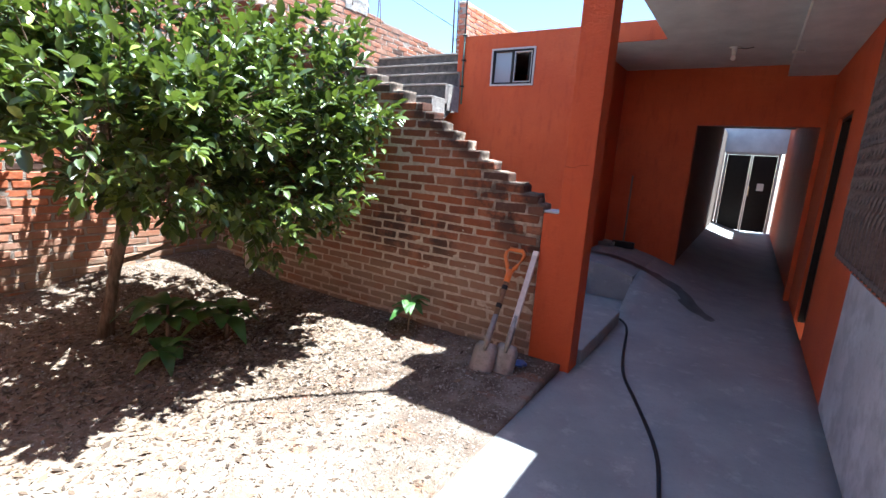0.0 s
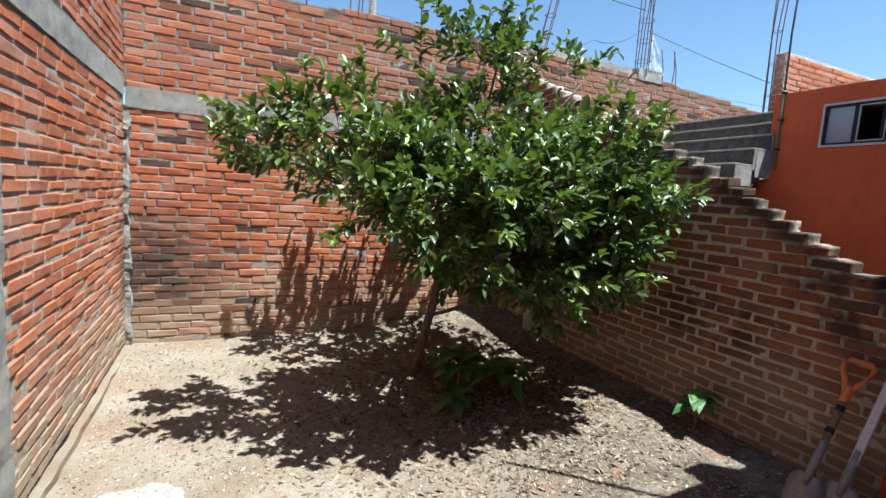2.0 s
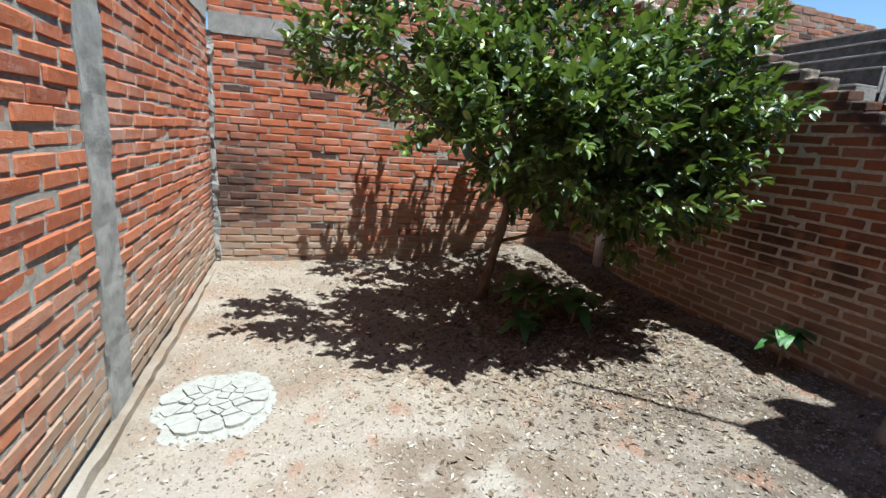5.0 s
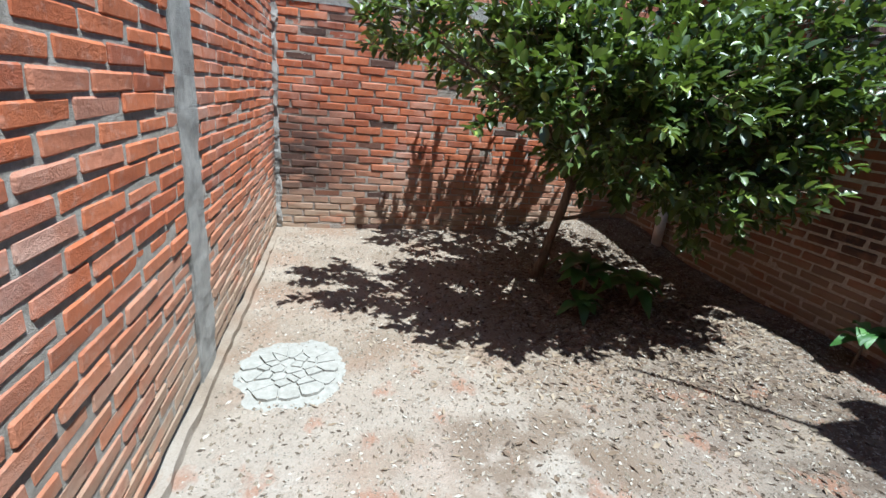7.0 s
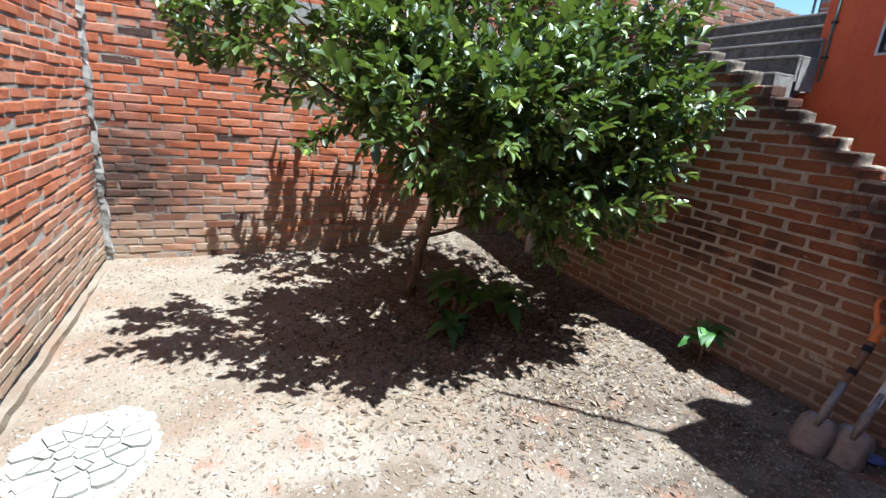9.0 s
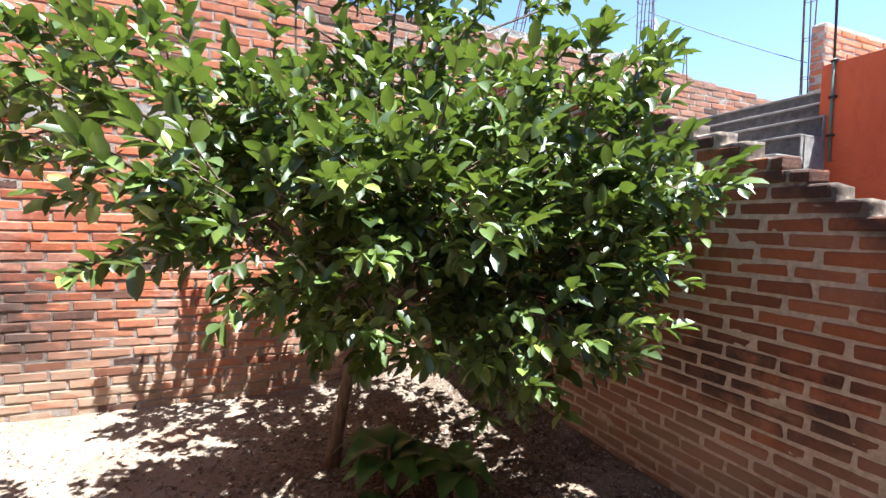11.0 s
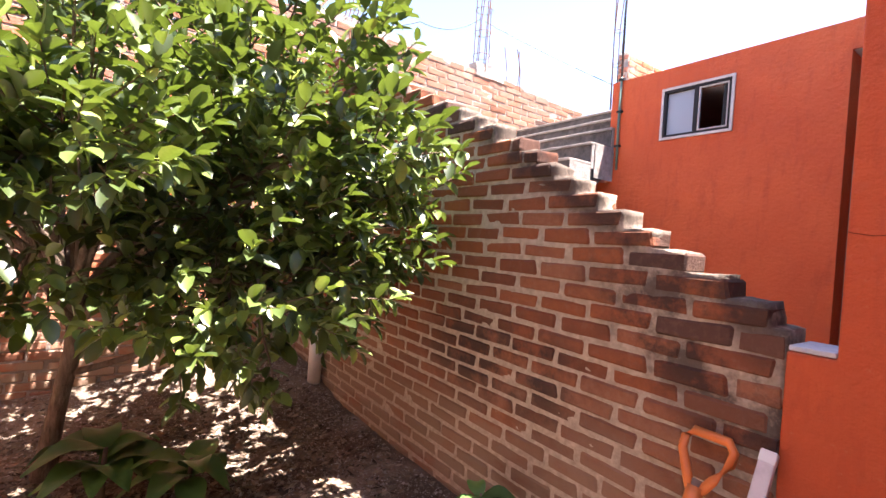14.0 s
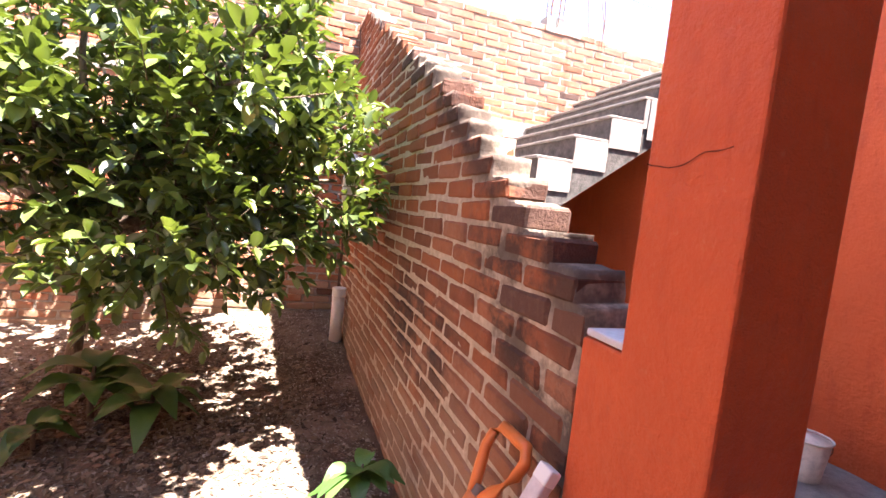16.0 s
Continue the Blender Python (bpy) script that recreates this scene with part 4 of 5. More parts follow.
structure("wall_cap_block", rough_block(BACK_X - 0.13, 4.85, 3.36, BACK_X + 0.01, 5.28, 3.52, 0.014), M_CONCRETE, "concrete block on top of the brick wall", "coping")

# iron ties and wires in the column where the stair wall meets the back wall
rods("rebar", "rusty column rods in the corner behind the tree", (BACK_X + 0.09, STAIR_Y + 0.05, 1.9), 4, 1.25, 0.06, 7)

# drain pipe at the back corner
pipe = thing("drain_pipe", "white plastic drain pipe beside the brick wall", "pipe")
px, py = -4.30, STAIR_Y - 0.075
gz = ground_z(px, py)
part("pipe", tube([(px, py, gz - 0.03), (px, py, gz + 0.42)], 0.052, 16), M_PVC, pipe, smooth=True)
part("upper_pipe", tube([(px, py, 1.28), (px, py, 1.62), (px, py + 0.04, 1.72)], 0.048, 16), M_PVC, pipe, smooth=True)
part("rod", tube([(px - 0.08, py, gz), (px - 0.08, py, 1.7)], 0.012, 8), M_RUST, pipe)
part("clamp", tube([(px - 0.08, py, 1.45), (px, py, 1.45)], 0.012, 6), M_RUST, pipe)
part("collar", tube([(px, py, gz + 0.36), (px, py, gz + 0.43)], 0.057, 16), M_PVC, pipe)

# loose brick wedged over the column
structure("loose_brick", rough_block(-2.46, LEFT_Y - 0.05, 2.345, -2.24, LEFT_Y + 0.10, 2.405, 0.005), M_BRICK, "brick sticking out above the concrete column", "brick")

# ---- passage and porch ----
hose = thing("hose", "black garden hose lying across the cement floor", "hose")
HP = [(-0.04, 1.0), (-0.12, 1.6), (-0.174, 1.99), (-0.244, 2.34), (-0.411, 2.76), (-0.56, 3.1), (-0.635, 3.38), (-0.70, 3.75), (-0.755, 4.08), (-0.82, 4.28), (-0.92, 4.40), (-1.1, 4.5)]
curve = []
for i in range(len(HP) - 1):
    for j in range(5):
        t = j / 5
        p0, p1, p2, p3 = (Vector(HP[max(0, min(len(HP) - 1, i + q))]) for q in (-1, 0, 1, 2))
        c = 0.5 * (2 * p1 + (p2 - p0) * t + (2 * p0 - 5 * p1 + 4 * p2 - p3) * t * t + (3 * p1 - p0 - 3 * p2 + p3) * t ** 3)
        curve.append((c.x, c.y, floor_z(c.x, c.y) + 0.012))
part("tube", tube(curve, 0.010, 8), M_BLACK, hose, smooth=True)


def stain(name, label, path, widths, lift):
    vs, fs = [], []
    for i, ((x, y), w) in enumerate(zip(path, widths)):
        wob = 1 + 0.5 * noise.noise((x * 9, y * 9, 2))
        vs += [(x - w * wob * 0.4, y - w * wob, floor_z(x, y) + lift), (x + w * wob * 0.4, y + w * wob, floor_z(x, y) + lift)]
    for i in range(len(path) - 1):
        fs.append((2 * i, 2 * i + 2, 2 * i + 3, 2 * i + 1))
    return tagged(mesh_from_arrays(name, vs, fs, M_WET), label, "stain", kind="structure")


n = 40
SP = [Vector((-0.15, 4.95)), Vector((-0.35, 5.12)), Vector((-0.55, 5.45)), Vector((-0.85, 5.6)), Vector((-1.2, 5.65)), Vector((-1.65, 5.62))]
path, wid = [], []
for i in range(n):
    f = i / (n - 1) * (len(SP) - 1)
    a = min(int(f), len(SP) - 2)
    p = SP[a].lerp(SP[a + 1], f - a)
    path.append((p.x, p.y))
    wid.append(0.02 + 0.10 * math.sin(math.pi * min(1, i / (n - 1) * 1.2 + 0.05)) if i < 26 else 0.06)
stain("wet_stain", "dark wet mark trailing across the cement floor", path, wid, 0.005)

# door in the porch side wall
door = thing("door_1", "grey-green steel door standing open in the porch", "door")
tagged(door, kind="structure")
zf = floor_z(PX, 5.6)
part("jamb", box(PX - 0.15, DY0 + 0.001, zf, PX + 0.008, DY0 + 0.04, DZ, 0.003), M_GREEN_DOOR, door)
part("jamb", box(PX - 0.15, DY1 - 0.04, zf, PX + 0.008, DY1 - 0.001, DZ, 0.003), M_GREEN_DOOR, door)
part("head", box(PX - 0.15, DY0 + 0.04, DZ - 0.04, PX + 0.008, DY1 - 0.04, DZ - 0.001, 0.003), M_GREEN_DOOR, door)
leaf = part("leaf", box(PX - 0.70, DY1 - 0.085, zf + 0.02, PX - 0.155, DY1 - 0.045, DZ - 0.05, 0.004), M_GREEN_DOOR, door)
for i in range(5):
    part("panel", box(PX - 0.66, DY1 - 0.096, zf + 0.06 + 0.31 * i, PX - 0.19, DY1 - 0.084, zf + 0.35 + 0.31 * i, 0.006), M_GREEN_DOOR, leaf)
for i in range(6):
    part("rib", box(PX - 0.10, DY1 - 0.052, zf + 0.02 + 0.29 * i, PX + 0.004, DY1 - 0.039, zf + 0.034 + 0.29 * i, 0.002), M_FRAME, door, "pale joint across the door frame")

# side door in the house wall, seen edge on
side_door = thing("door_3", "dark brown steel door in the house wall", "door")
tagged(side_door, kind="structure")
part("leaf", box(RIGHT_X + 0.08, SY0 + 0.03, 0.10, RIGHT_X + 0.12, SY1 - 0.03, SZ - 0.03, 0.004), M_DARKMETAL, side_door)
part("jamb", box(RIGHT_X + 0.03, SY0 + 0.001, 0.09, RIGHT_X + 0.13, SY0 + 0.03, SZ, 0.003), M_DARKMETAL, side_door)
part("jamb", box(RIGHT_X + 0.03, SY1 - 0.03, 0.09, RIGHT_X + 0.13, SY1 - 0.001, SZ, 0.003), M_DARKMETAL, side_door)
part("head", box(RIGHT_X + 0.03, SY0 + 0.03, SZ - 0.03, RIGHT_X + 0.13, SY1 - 0.03, SZ - 0.001, 0.003), M_DARKMETAL, side_door)
part("handle", tube([(RIGHT_X + 0.05, SY0 + 0.10, 1.02), (RIGHT_X + 0.05, SY0 + 0.10, 1.14)], 0.01, 8), M_BRASS, side_door, "brass pull handle")

# broom, rubble, bucket
broom = thing("broom", "broom leaning against the red wall", "broom", at=(-1.35, 6.38, floor_z(-1.3, 6.3)))
part("stick", tube([(0, 0, 0.08), (-0.02, 0.10, 0.95)], 0.012, 8), M_TWIG, broom)
part("bristles", box(-0.14, -0.03, 0.0, 0.14, 0.03, 0.09, 0.01), M_BLACK, broom)
for i in range(7):
    r = random.Random(30 + i)
    x, y = -1.52 + r.uniform(-0.12, 0.12), 6.35 + r.uniform(-0.08, 0.08)
    structure("rubble", rough_block(x - 0.05, y - 0.04, floor_z(x, y) - 0.01, x + 0.05, y + 0.04, floor_z(x, y) + 0.05, 0.02), M_CONCRETE, "lump of broken concrete on the porch floor", "rubble")
structure("cement_step", rough_block(-2.15, 4.46, -0.05, -1.46, RED_Y - 0.004, 0.312, 0.008), M_CONCRETE, "rough cement step at the foot of the red wall", "step")
bucket = thing("bucket", "cream plastic bucket on the cement step", "bucket", at=(-1.86, 4.74, 0.315))
bucket.scale = (0.78, 0.78, 0.78)
bm = tube([(0, 0, 0), (0, 0, 0.24), (0, 0, 0.25), (0, 0, 0.24), (0, 0, 0.02)], [0.095, 0.125, 0.128, 0.118, 0.088], 24, cap=False)
part("body", bm, M_BUCKET, bucket, smooth=True)
part("base", tube([(0, 0, 0.002), (0, 0, 0.02)], 0.094, 24), M_BUCKET, bucket)
part("rim", tube([(0.128 * math.cos(a), 0.128 * math.sin(a), 0.246) for a in (2 * math.pi * j / 24 for j in range(25))], 0.006, 6), M_BUCKET, bucket)
part("bail", tube([(0.13 * math.cos(a), 0.02 + 0.05 * math.sin(a), 0.235 - 0.10 * math.sin(a)) for a in (math.pi * j / 12 for j in range(13))], 0.003, 5), M_RUST, bucket)

# grille of the window in the right wall
grille = thing("window_grille", "brown iron window grille with twisted bars", "grille")
gx0, gx1 = RIGHT_X - 0.10, RIGHT_X - 0.005
for z in (GZ0 + 0.02, (GZ0 + GZ1) / 2, GZ1 - 0.02):
    part("rail", box(gx0 - 0.006, GY0 - 0.02, z - 0.012, gx0 + 0.006, GY1 + 0.02, z + 0.012, 0.003), M_GRILLE, grille)
    for y in (GY0 - 0.02, GY1 + 0.02):
        part("bracket", box(gx0, y - 0.008, z - 0.012, RIGHT_X - 0.001, y + 0.008, z + 0.012, 0.003), M_GRILLE, grille)
nb = 20
for i in range(nb + 1):
    y = GY0 - 0.01 + (GY1 - GY0 + 0.02) * i / nb
    bm = bmesh.new()
    rows = []
    for j in range(37):
        z = GZ0 + (GZ1 - GZ0) * j / 36
        a = j * 0.7 if 6 < j < 30 else 0
        rows.append([bm.verts.new((gx0 + 0.010 * math.cos(a + q * math.pi / 2 + 0.785), y + 0.010 * math.sin(a + q * math.pi / 2 + 0.785), z)) for q in range(4)])
    for a, b in zip(rows, rows[1:]):
        for q in range(4):
            bm.faces.new((a[q], a[(q + 1) % 4], b[(q + 1) % 4], b[q]))
    part("bar", bm, M_GRILLE, grille)
gw = thing("window_2", "house window behind the iron grille", "window")
tagged(gw, kind="structure")
for a in ((GY0, GZ0, GY1, GZ0 + 0.04), (GY0, GZ1 - 0.04, GY1, GZ1), (GY0, GZ0 + 0.04, GY0 + 0.04, GZ1 - 0.04), (GY1 - 0.04, GZ0 + 0.04, GY1, GZ1 - 0.04), ((GY0 + GY1) / 2 - 0.02, GZ0 + 0.04, (GY0 + GY1) / 2 + 0.02, GZ1 - 0.04)):
    part("window_frame", box(RIGHT_X + 0.05, a[0], a[1], RIGHT_X + 0.09, a[2], a[3], 0.003), M_FRAME, gw)
for y0, y1 in ((GY0 + 0.042, (GY0 + GY1) / 2 - 0.022), ((GY0 + GY1) / 2 + 0.022, GY1 - 0.042)):
    part("pane", box(RIGHT_X + 0.066, y0, GZ0 + 0.042, RIGHT_X + 0.072, y1, GZ1 - 0.042), M_GLASS, gw)

# ceiling lamp socket and junction plate
sock = thing("lamp_socket", "bare white lamp socket on the ceiling", "lamp", at=(-0.41, 5.56, CEIL))
part("plate", tube([(0, 0, -0.012), (0, 0, 0)], 0.05, 16), M_PVC, sock)
part("socket", tube([(0, 0, -0.075), (0, 0, -0.012)], [0.020, 0.026], 12), M_PVC, sock)
part("bulb", tube([(0, 0, -0.13), (0, 0, -0.11), (0, 0, -0.08)], [0.012, 0.026, 0.016], 12), M_PAPER, sock, smooth=True)
part("wire", tube([(0, 0, -0.01), (0.10, 0.02, -0.02), (0.16, 0.02, -0.006)], 0.003, 5), M_CABLE, sock)
plate = thing("junction_plate", "small round plate on the ceiling beam", "plate", at=(0.10, 5.3, 2.60))
part("disc", tube([(0, 0, -0.012), (0, 0, 0.0)], 0.05, 16), M_PVC, plate)

# far end of the passage: steel doors with the street side bright behind
fd = thing("door_2", "dark glazed steel door at the end of the passage", "door")
tagged(fd, kind="structure")
FY = 13.9
for x0, x1 in ((-0.72, -0.66), (-0.17, -0.12), (0.38, 0.44)):
    part("stile", box(x0, FY, 0.12, x1, FY + 0.05, 2.0, 0.004), M_FRAME, fd)
part("head", box(-0.72, FY, 2.0, 0.44, FY + 0.05, 2.06, 0.004), M_FRAME, fd)
part("panel", box(-0.655, FY + 0.015, 0.14, -0.175, FY + 0.03, 1.995), M_DARKMETAL, fd, "dark tinted panel")
part("panel", box(-0.115, FY + 0.015, 0.14, 0.375, FY + 0.03, 1.995), M_DARKMETAL, fd, "dark tinted panel")
part("handle", tube([(-0.10, FY - 0.03, 1.0), (-0.10, FY - 0.03, 1.25)], 0.012, 8), M_BRASS, fd, "brass pull handle")
part("notice", box(0.06, FY + 0.008, 1.15, 0.2, FY + 0.014, 1.33), M_PAPER, fd, "white paper notice")
structure("wall_far", box(-0.858, FY - 0.02, 2.062, RIGHT_X - 0.002, FY + 0.12, 2.9), M_WHITE, "pale painted wall over the door of the small patio", "wall")

# overhead wires, a far cypress
def wire(a, b, sag, radius=0.006):
    a, b = Vector(a), Vector(b)
    t = thing("cable", "thin black cable strung across the sky", "cable", "overhead cables")
    part("strand", tube([a.lerp(b, i / 12) - Vector((0, 0, sag * 4 * (i / 12) * (1 - i / 12))) for i in range(13)], radius, 5), M_CABLE, t)


wire((BACK_X - 0.07, 5.0, 4.05), (-4.09, 6.2, 3.35), 0.02, 0.005)
wire((BACK_X - 0.07, 3.48, 4.36), (BACK_X - 0.07, 4.95, 4.30), 0.03, 0.005)
wire((BACK_X - 0.07, 4.92, 4.05), (BACK_X - 0.07, 4.1, 3.75), 0.10, 0.004)
wire((BACK_X - 0.07, 4.1, 3.75), (BACK_X - 0.07, 3.45, 3.5), 0.03, 0.004)

# torn plastic film caught on the rods
film = thing("plastic_film", "torn translucent plastic film caught on rusty rods", "plastic", at=(BACK_X - 0.05, 5.06, TOP + 0.12))
vs, fs = [], []
for j in range(15):
    for i in range(9):
        t, q = j / 14, i / 8
        w = 0.04 + 0.26 * (1 - t) ** 0.8
        p = noise.noise_vector((q * 3, t * 4, 6))
        vs.append((0.05 * p.x, 0.02 + w * q + 0.03 * p.y, 0.52 * t + 0.03 * p.z))
for j in range(14):
    for i in range(8):
        fs.append((j * 9 + i, j * 9 + i + 1, (j + 1) * 9 + i + 1, (j + 1) * 9 + i))
sheet = mesh_from_arrays("sheet", vs, fs, M_FILM, True)
sheet.parent = film
for x, y in ((-12, 3.0), (-12, 27.0)):
    pole = thing("utility_pole", "grey concrete utility pole beyond the wall", "pole", "utility poles", (x, y, -0.12))
    part("shaft", tube([(0, 0, 0), (0, 0, 6.6)], [0.14, 0.09], 10), M_CONCRETE, pole)
wire((-12, 3.0, 6.0), (-12.0, 27, 6.2), 0.3)
wire((-12, 3.0, 5.5), (-12.0, 27, 5.7), 0.3)
cyp = thing("cypress", "slender dark cypress far behind the wall", "tree", at=(-24, -2.45, -0.12))
part("trunk", tube([(0, 0, 0), (0, 0, 3)], [0.2, 0.15], 8), M_BARK, cyp)
r = random.Random(3)
V, F = [], []
for i in range(5200):
    h = r.random()
    rad = 0.75 * (1 - h) ** 0.5 * (0.6 + 0.5 * h) * r.uniform(0.6, 1.08)
    a = r.uniform(0, 6.3)
    p = Vector((rad * math.cos(a), rad * math.sin(a), 0.8 + 15.5 * h))
    k0 = len(V)
    s = r.uniform(0.08, 0.2)
    V += [tuple(p + Vector((r.uniform(-s, s), r.uniform(-s, s), r.uniform(-s, 2 * s)))) for _ in range(3)]
    F.append((k0, k0 + 1, k0 + 2))
cr = mesh_from_arrays("crown", V, F, M_CYPRESS)
cr.parent = cyp
tagged(cr, kind="stuff")

# scrap beside the pillar
scrap = thing("plastic_scrap", "crumpled blue plastic scrap beside the pillar", "scrap", at=(-1.16, 2.72, ground_z(-1.16, 2.72)))
bm = bmesh.new()
bmesh.ops.create_icosphere(bm, subdivisions=2, radius=0.045)
for v in bm.verts:
    v.co += 0.02 * noise.noise_vector(v.co * 60)
    v.co.z = v.co.z * 0.45 + 0.015
part("film", bm, M_BLUE, scrap)


# timber laid across the roof corner, its end over the yard
timber = thing("timber_pole", "rough timber pole laid across the roof corner", "pole")
part("pole", tube([(-0.45, 3.14, 2.908), (-0.95, 2.64, 2.912), (-1.56, 2.03, 2.93)], [0.018, 0.015, 0.012], 8), M_TWIG, timber)
# ---- brick walls ----
def brick_meshes(name, length, depth, height, material, count=6):
    out = []
    for i in range(count):
        bm = bmesh.new()
        bmesh.ops.create_cube(bm, size=1)
        bmesh.ops.transform(bm, matrix=Matrix.Diagonal((length, depth, height, 1)), verts=bm.verts)
        for v in bm.verts:
            v.co += Vector((random.uniform(-0.007, 0.007), random.uniform(-0.004, 0.004), random.uniform(-0.005, 0.005)))
        bmesh.ops.bevel(bm, geom=list(bm.edges), offset=random.uniform(0.006, 0.010), segments=1, affect="EDGES")
        bmesh.ops.triangulate(bm, faces=bm.faces)
        me = bpy.data.meshes.new(name)
        bm.to_mesh(me)
        bm.free()
        me.materials.append(material)
        out.append(me)
    return out


def brick_wall(name, label, origin, along, out, length, thick, course, unit, mortar, material, base, top, keep, near, dark=None, proud=0.010, ragged=0.006):
    """A wall of single bricks in running bond over an uneven mortar bed. keep(u, z) says where bricks are, near(u, z) which are parts."""
    rng = random.Random(name)
    o, a, n = Vector(origin), Vector(along), Vector(out)
    # mortar bed: an uneven skin in front of a flat back
    step = 0.022
    nu, nz = int(length / step), int((top - base) / step)
    vs, fs, idx = [], [], {}
    for j in range(nz + 1):
        for i in range(nu + 1):
            u, z = length * i / nu, base + (top - base) * j / nz
            d = ragged * 0.9 * noise.noise((u * 22 + 7, z * 30, 1)) + ragged * noise.noise((u * 6, z * 6, 5)) - 0.001
            p = o + a * u + n * d
            vs.append((p.x, p.y, z))
    for j in range(nz):
        for i in range(nu):
            if keep(length * (i + 0.5) / nu, base + (top - base) * (j + 0.5) / nz):
                b = j * (nu + 1) + i
                fs.append((b, b + 1, b + nu + 2, b + nu + 1))
    wall = mesh_from_arrays(name, vs, fs, mortar, True)
    tagged(wall, label, "brick wall", kind="structure")
    back = wall.modifiers.new("thickness", "SOLIDIFY")
    back.thickness, back.offset = thick, -1 if (a.cross(Vector((0, 0, 1)))).dot(n) > 0 else 1
    L, D, H = unit
    meshes = brick_meshes("brick", L, D, H, material)
    darks = brick_meshes("brick", L, D, H, dark[0]) if dark else None
    ang = math.atan2(a.y, a.x)
    pitch = L + 0.016
    rest = {False: ([], []), True: ([], [])}
    made = 0
    for r in range(int((top - base) / course)):
        z = base + course * (r + 0.5)
        shift = (0.5 * (r % 2) + rng.uniform(-0.12, 0.12)) * pitch
        u = -pitch + shift
        while u < length + pitch:
            c = u + pitch / 2
            u += pitch
            lo, hi = max(c - L / 2, 0), min(c + L / 2, length)
            if hi - lo < 0.05:
                continue
            while hi - lo > 0.05 and not keep(lo + 0.02, z):
                lo += 0.03
            while hi - lo > 0.05 and not keep(hi - 0.02, z):
                hi -= 0.03
            if hi - lo < 0.05 or not keep((lo + hi) / 2, z):
                continue
            mid, sx = (lo + hi) / 2, (hi - lo) / L
            d = proud + rng.uniform(-0.0035, 0.0035) - D / 2
            p = o + a * mid + n * d
            m = Matrix.Translation((p.x, p.y, z + rng.uniform(-0.004, 0.004) + 0.006 * noise.noise((mid * 1.5, r * 0.7, 2)))) @ Euler((rng.uniform(-0.015, 0.015), rng.uniform(-0.014, 0.014), ang + rng.uniform(-0.009, 0.009))).to_matrix().to_4x4() @ Matrix.Diagonal((sx, 1, 1, 1))
            sooty = bool(dark and dark[1](mid, z, rng))
            me = rng.choice(darks if sooty else meshes)
            if made < 300 and near(mid, z):
                b = new("brick", me)
                b.parent = wall
                b.matrix_local = m
                made += 1
            else:
                V, F = rest[sooty]
                k0 = len(V)
                V.extend([tuple(m @ v.co) for v in me.vertices])
                F.extend([tuple(k0 + i for i in q.vertices) for q in me.polygons])
    for sooty, (V, F) in rest.items():
        if V:
            ob = mesh_from_arrays("bricks", V, F, dark[0] if sooty else material)
            ob.parent = wall
            tagged(ob, "sooty dark bricks" if sooty else "", kind="stuff")
    return wall


# left wall, running from the back corner towards the passage
brick_wall("wall_left", "rough orange brick wall with thick grey mortar", (BACK_X, LEFT_Y, 0), (1, 0, 0), (0, 1, 0), RIGHT_X - BACK_X - 0.002, 0.13, 0.070, (0.256, 0.10, 0.0575), M_MORTAR, M_BRICK, 0.10, 4.3,
           lambda u, z: not (2.495 < u < 2.755 and z < 2.335) and not (u <= 2.51 and 2.29 < z < 2.46), lambda u, z: 2.65 < u < 4.3 and z < 2.4, proud=0.0046, ragged=0.0018)


# back wall with its stepped parapet line
def back_top(u):
    y = LEFT_Y + u
    return 3.36 + 0.03 * smooth(-1, 1.5, y) - 0.10 * smooth(5.3, 7.5, y)


def back_dark(u, z, rng):
    y = LEFT_Y + u
    n = noise.noise((y * 1.2, z * 1.6, 8))
    corner = y < 0.1 and 0.35 < z < 1.35
    crest = z > back_top(u) - 0.5
    return rng.random() < (0.10 if corner and n > -0.15 else 0.16 if crest and n > 0 else 0.03)


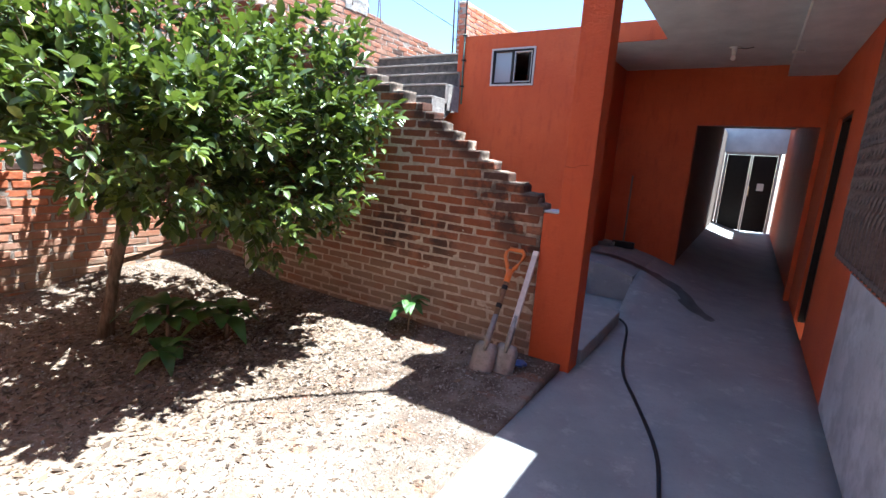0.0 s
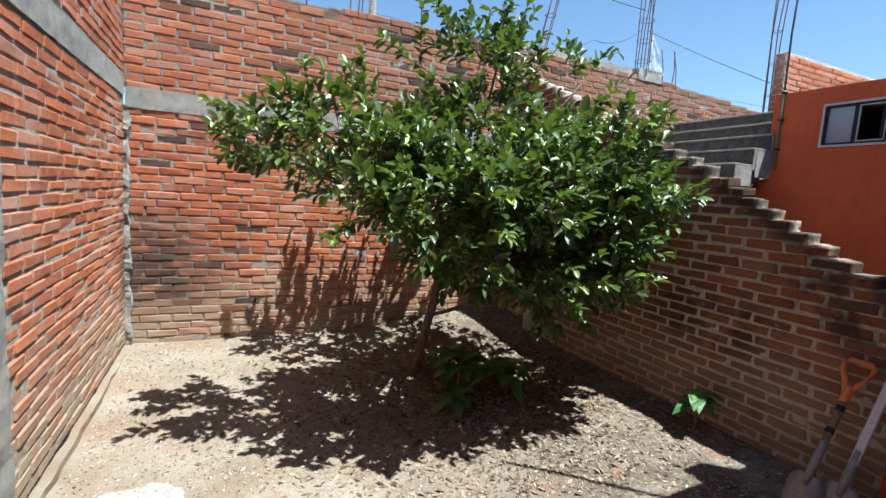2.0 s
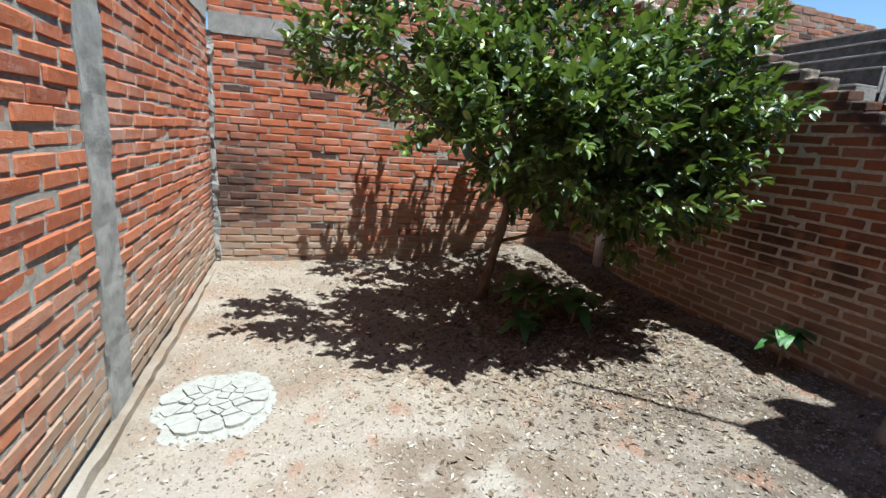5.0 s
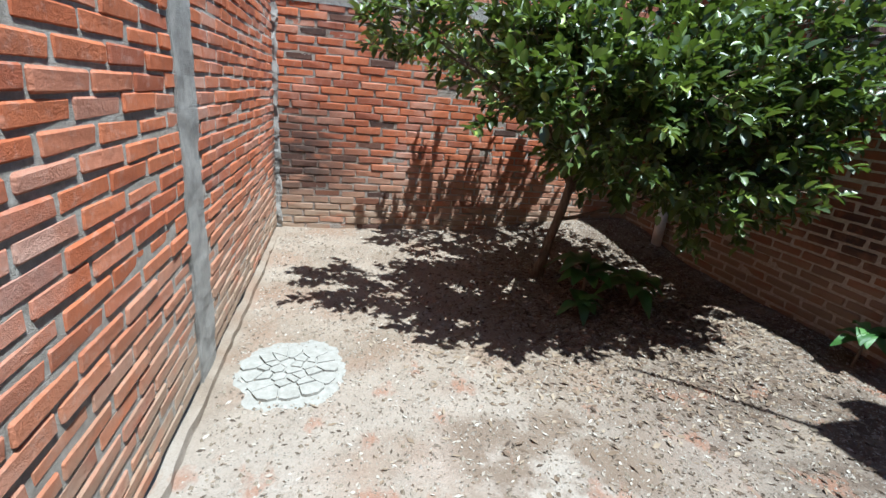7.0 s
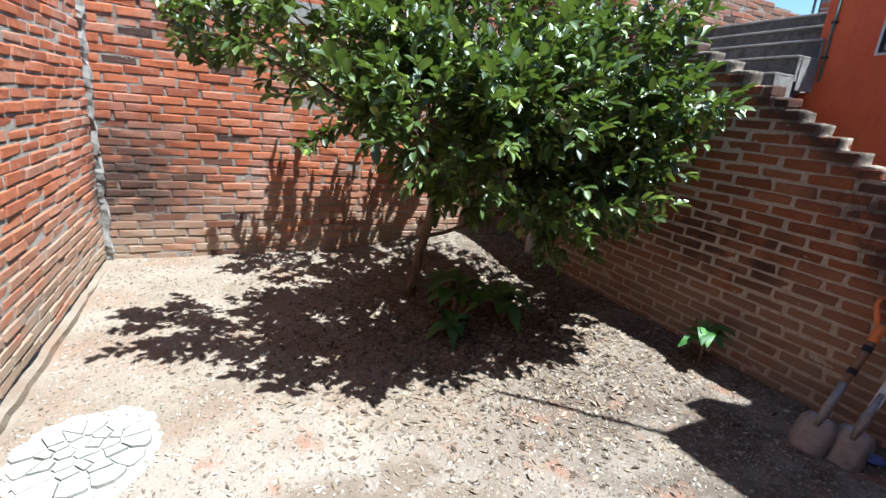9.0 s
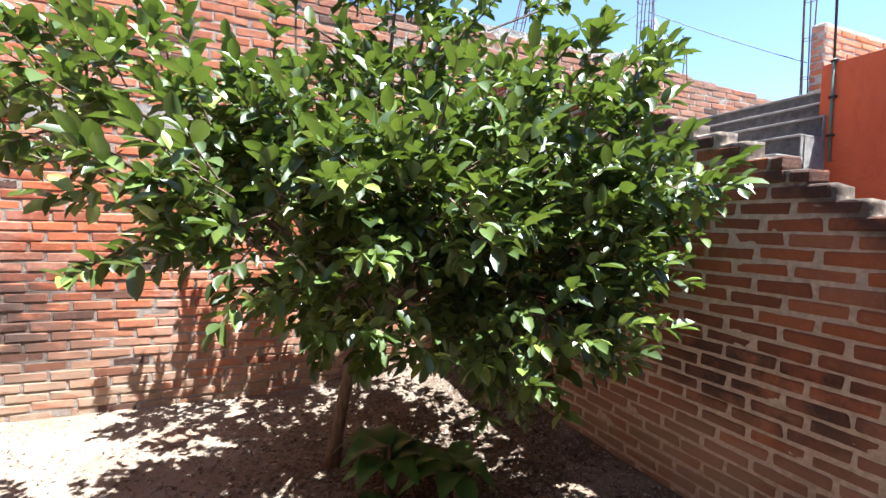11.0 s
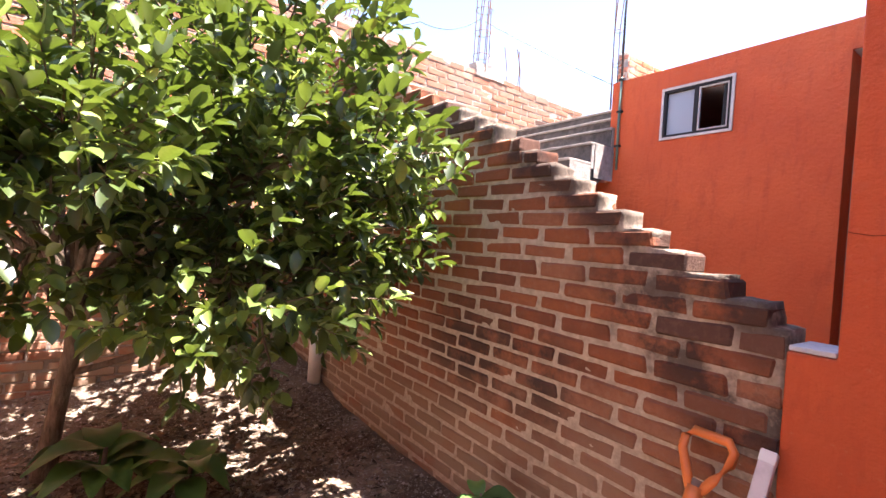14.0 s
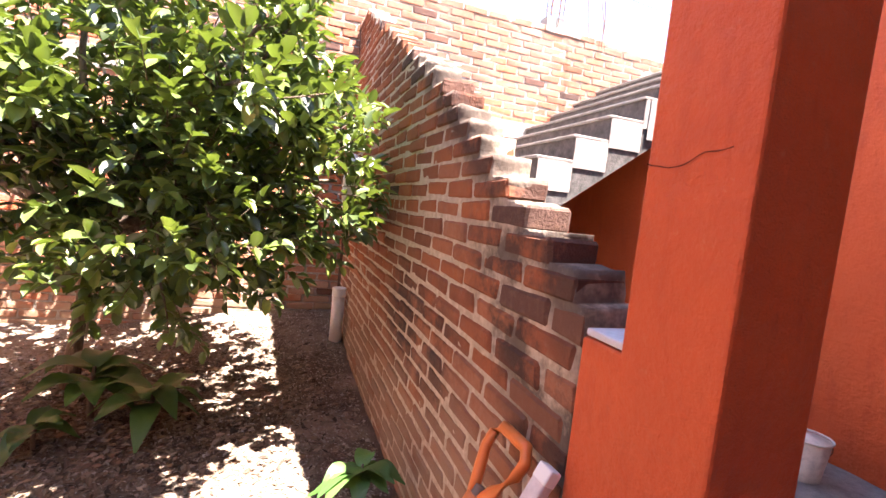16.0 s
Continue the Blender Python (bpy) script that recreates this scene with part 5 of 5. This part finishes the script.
brick_wall("wall_back", "tall weathered brick wall with a concrete band", (BACK_X, LEFT_Y, 0), (0, 1, 0), (1, 0, 0), 11.0, 0.13, 0.0715, (0.244, 0.10, 0.062), M_MORTAR, M_BRICK, 0.06, 3.46,
           lambda u, z: not 2.20 < z < 2.37 and z < back_top(u), lambda u, z: 0.05 < u < 1.6 and z < 2.2, (M_BRICK_DARK, back_dark), proud=0.0046, ragged=0.0020)


# stair wall: its top climbs course by course towards the back
def stair_top(x):
    if x > -2.25:
        return 1.20 + (-1.13 - x) * 0.62
    return 1.89 + (-2.25 - x) * 0.47


def stair_keep(u, z):
    x = -1.192 - u
    if x > -1.195:
        return z < 1.16
    zc = 0.10 + 0.0685 * math.ceil((z - 0.10) / 0.0685)
    return zc < stair_top(x) - 0.008


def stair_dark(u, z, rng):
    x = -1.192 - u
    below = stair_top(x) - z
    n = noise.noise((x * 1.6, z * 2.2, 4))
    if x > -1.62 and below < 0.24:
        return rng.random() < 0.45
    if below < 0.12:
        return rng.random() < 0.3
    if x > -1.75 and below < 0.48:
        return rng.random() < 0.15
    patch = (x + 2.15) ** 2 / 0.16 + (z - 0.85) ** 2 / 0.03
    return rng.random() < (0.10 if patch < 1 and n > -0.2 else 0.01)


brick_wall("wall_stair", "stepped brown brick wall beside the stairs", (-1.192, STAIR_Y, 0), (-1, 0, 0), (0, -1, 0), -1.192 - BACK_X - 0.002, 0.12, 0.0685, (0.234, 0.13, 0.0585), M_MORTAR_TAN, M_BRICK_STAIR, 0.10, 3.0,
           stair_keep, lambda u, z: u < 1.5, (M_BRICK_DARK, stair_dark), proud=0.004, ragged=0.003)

# unfinished brick parapet on the roof behind the stairs
brick_wall("wall_parapet", "short unfinished brick parapet on the roof", (-3.92, 6.17, 0), (0, 1, 0), (1, 0, 0), 3.0, 0.12, 0.0715, (0.235, 0.10, 0.054), M_MORTAR, M_BRICK, 2.6, 3.70, lambda u, z: True, lambda u, z: False)
brick_wall("wall_parapet_end", "end of the unfinished brick parapet", (-4.04, 6.17, 0), (1, 0, 0), (0, -1, 0), 0.12, 0.10, 0.0715, (0.12, 0.08, 0.054), M_MORTAR, M_BRICK, 2.6, 3.70, lambda u, z: True, lambda u, z: False)
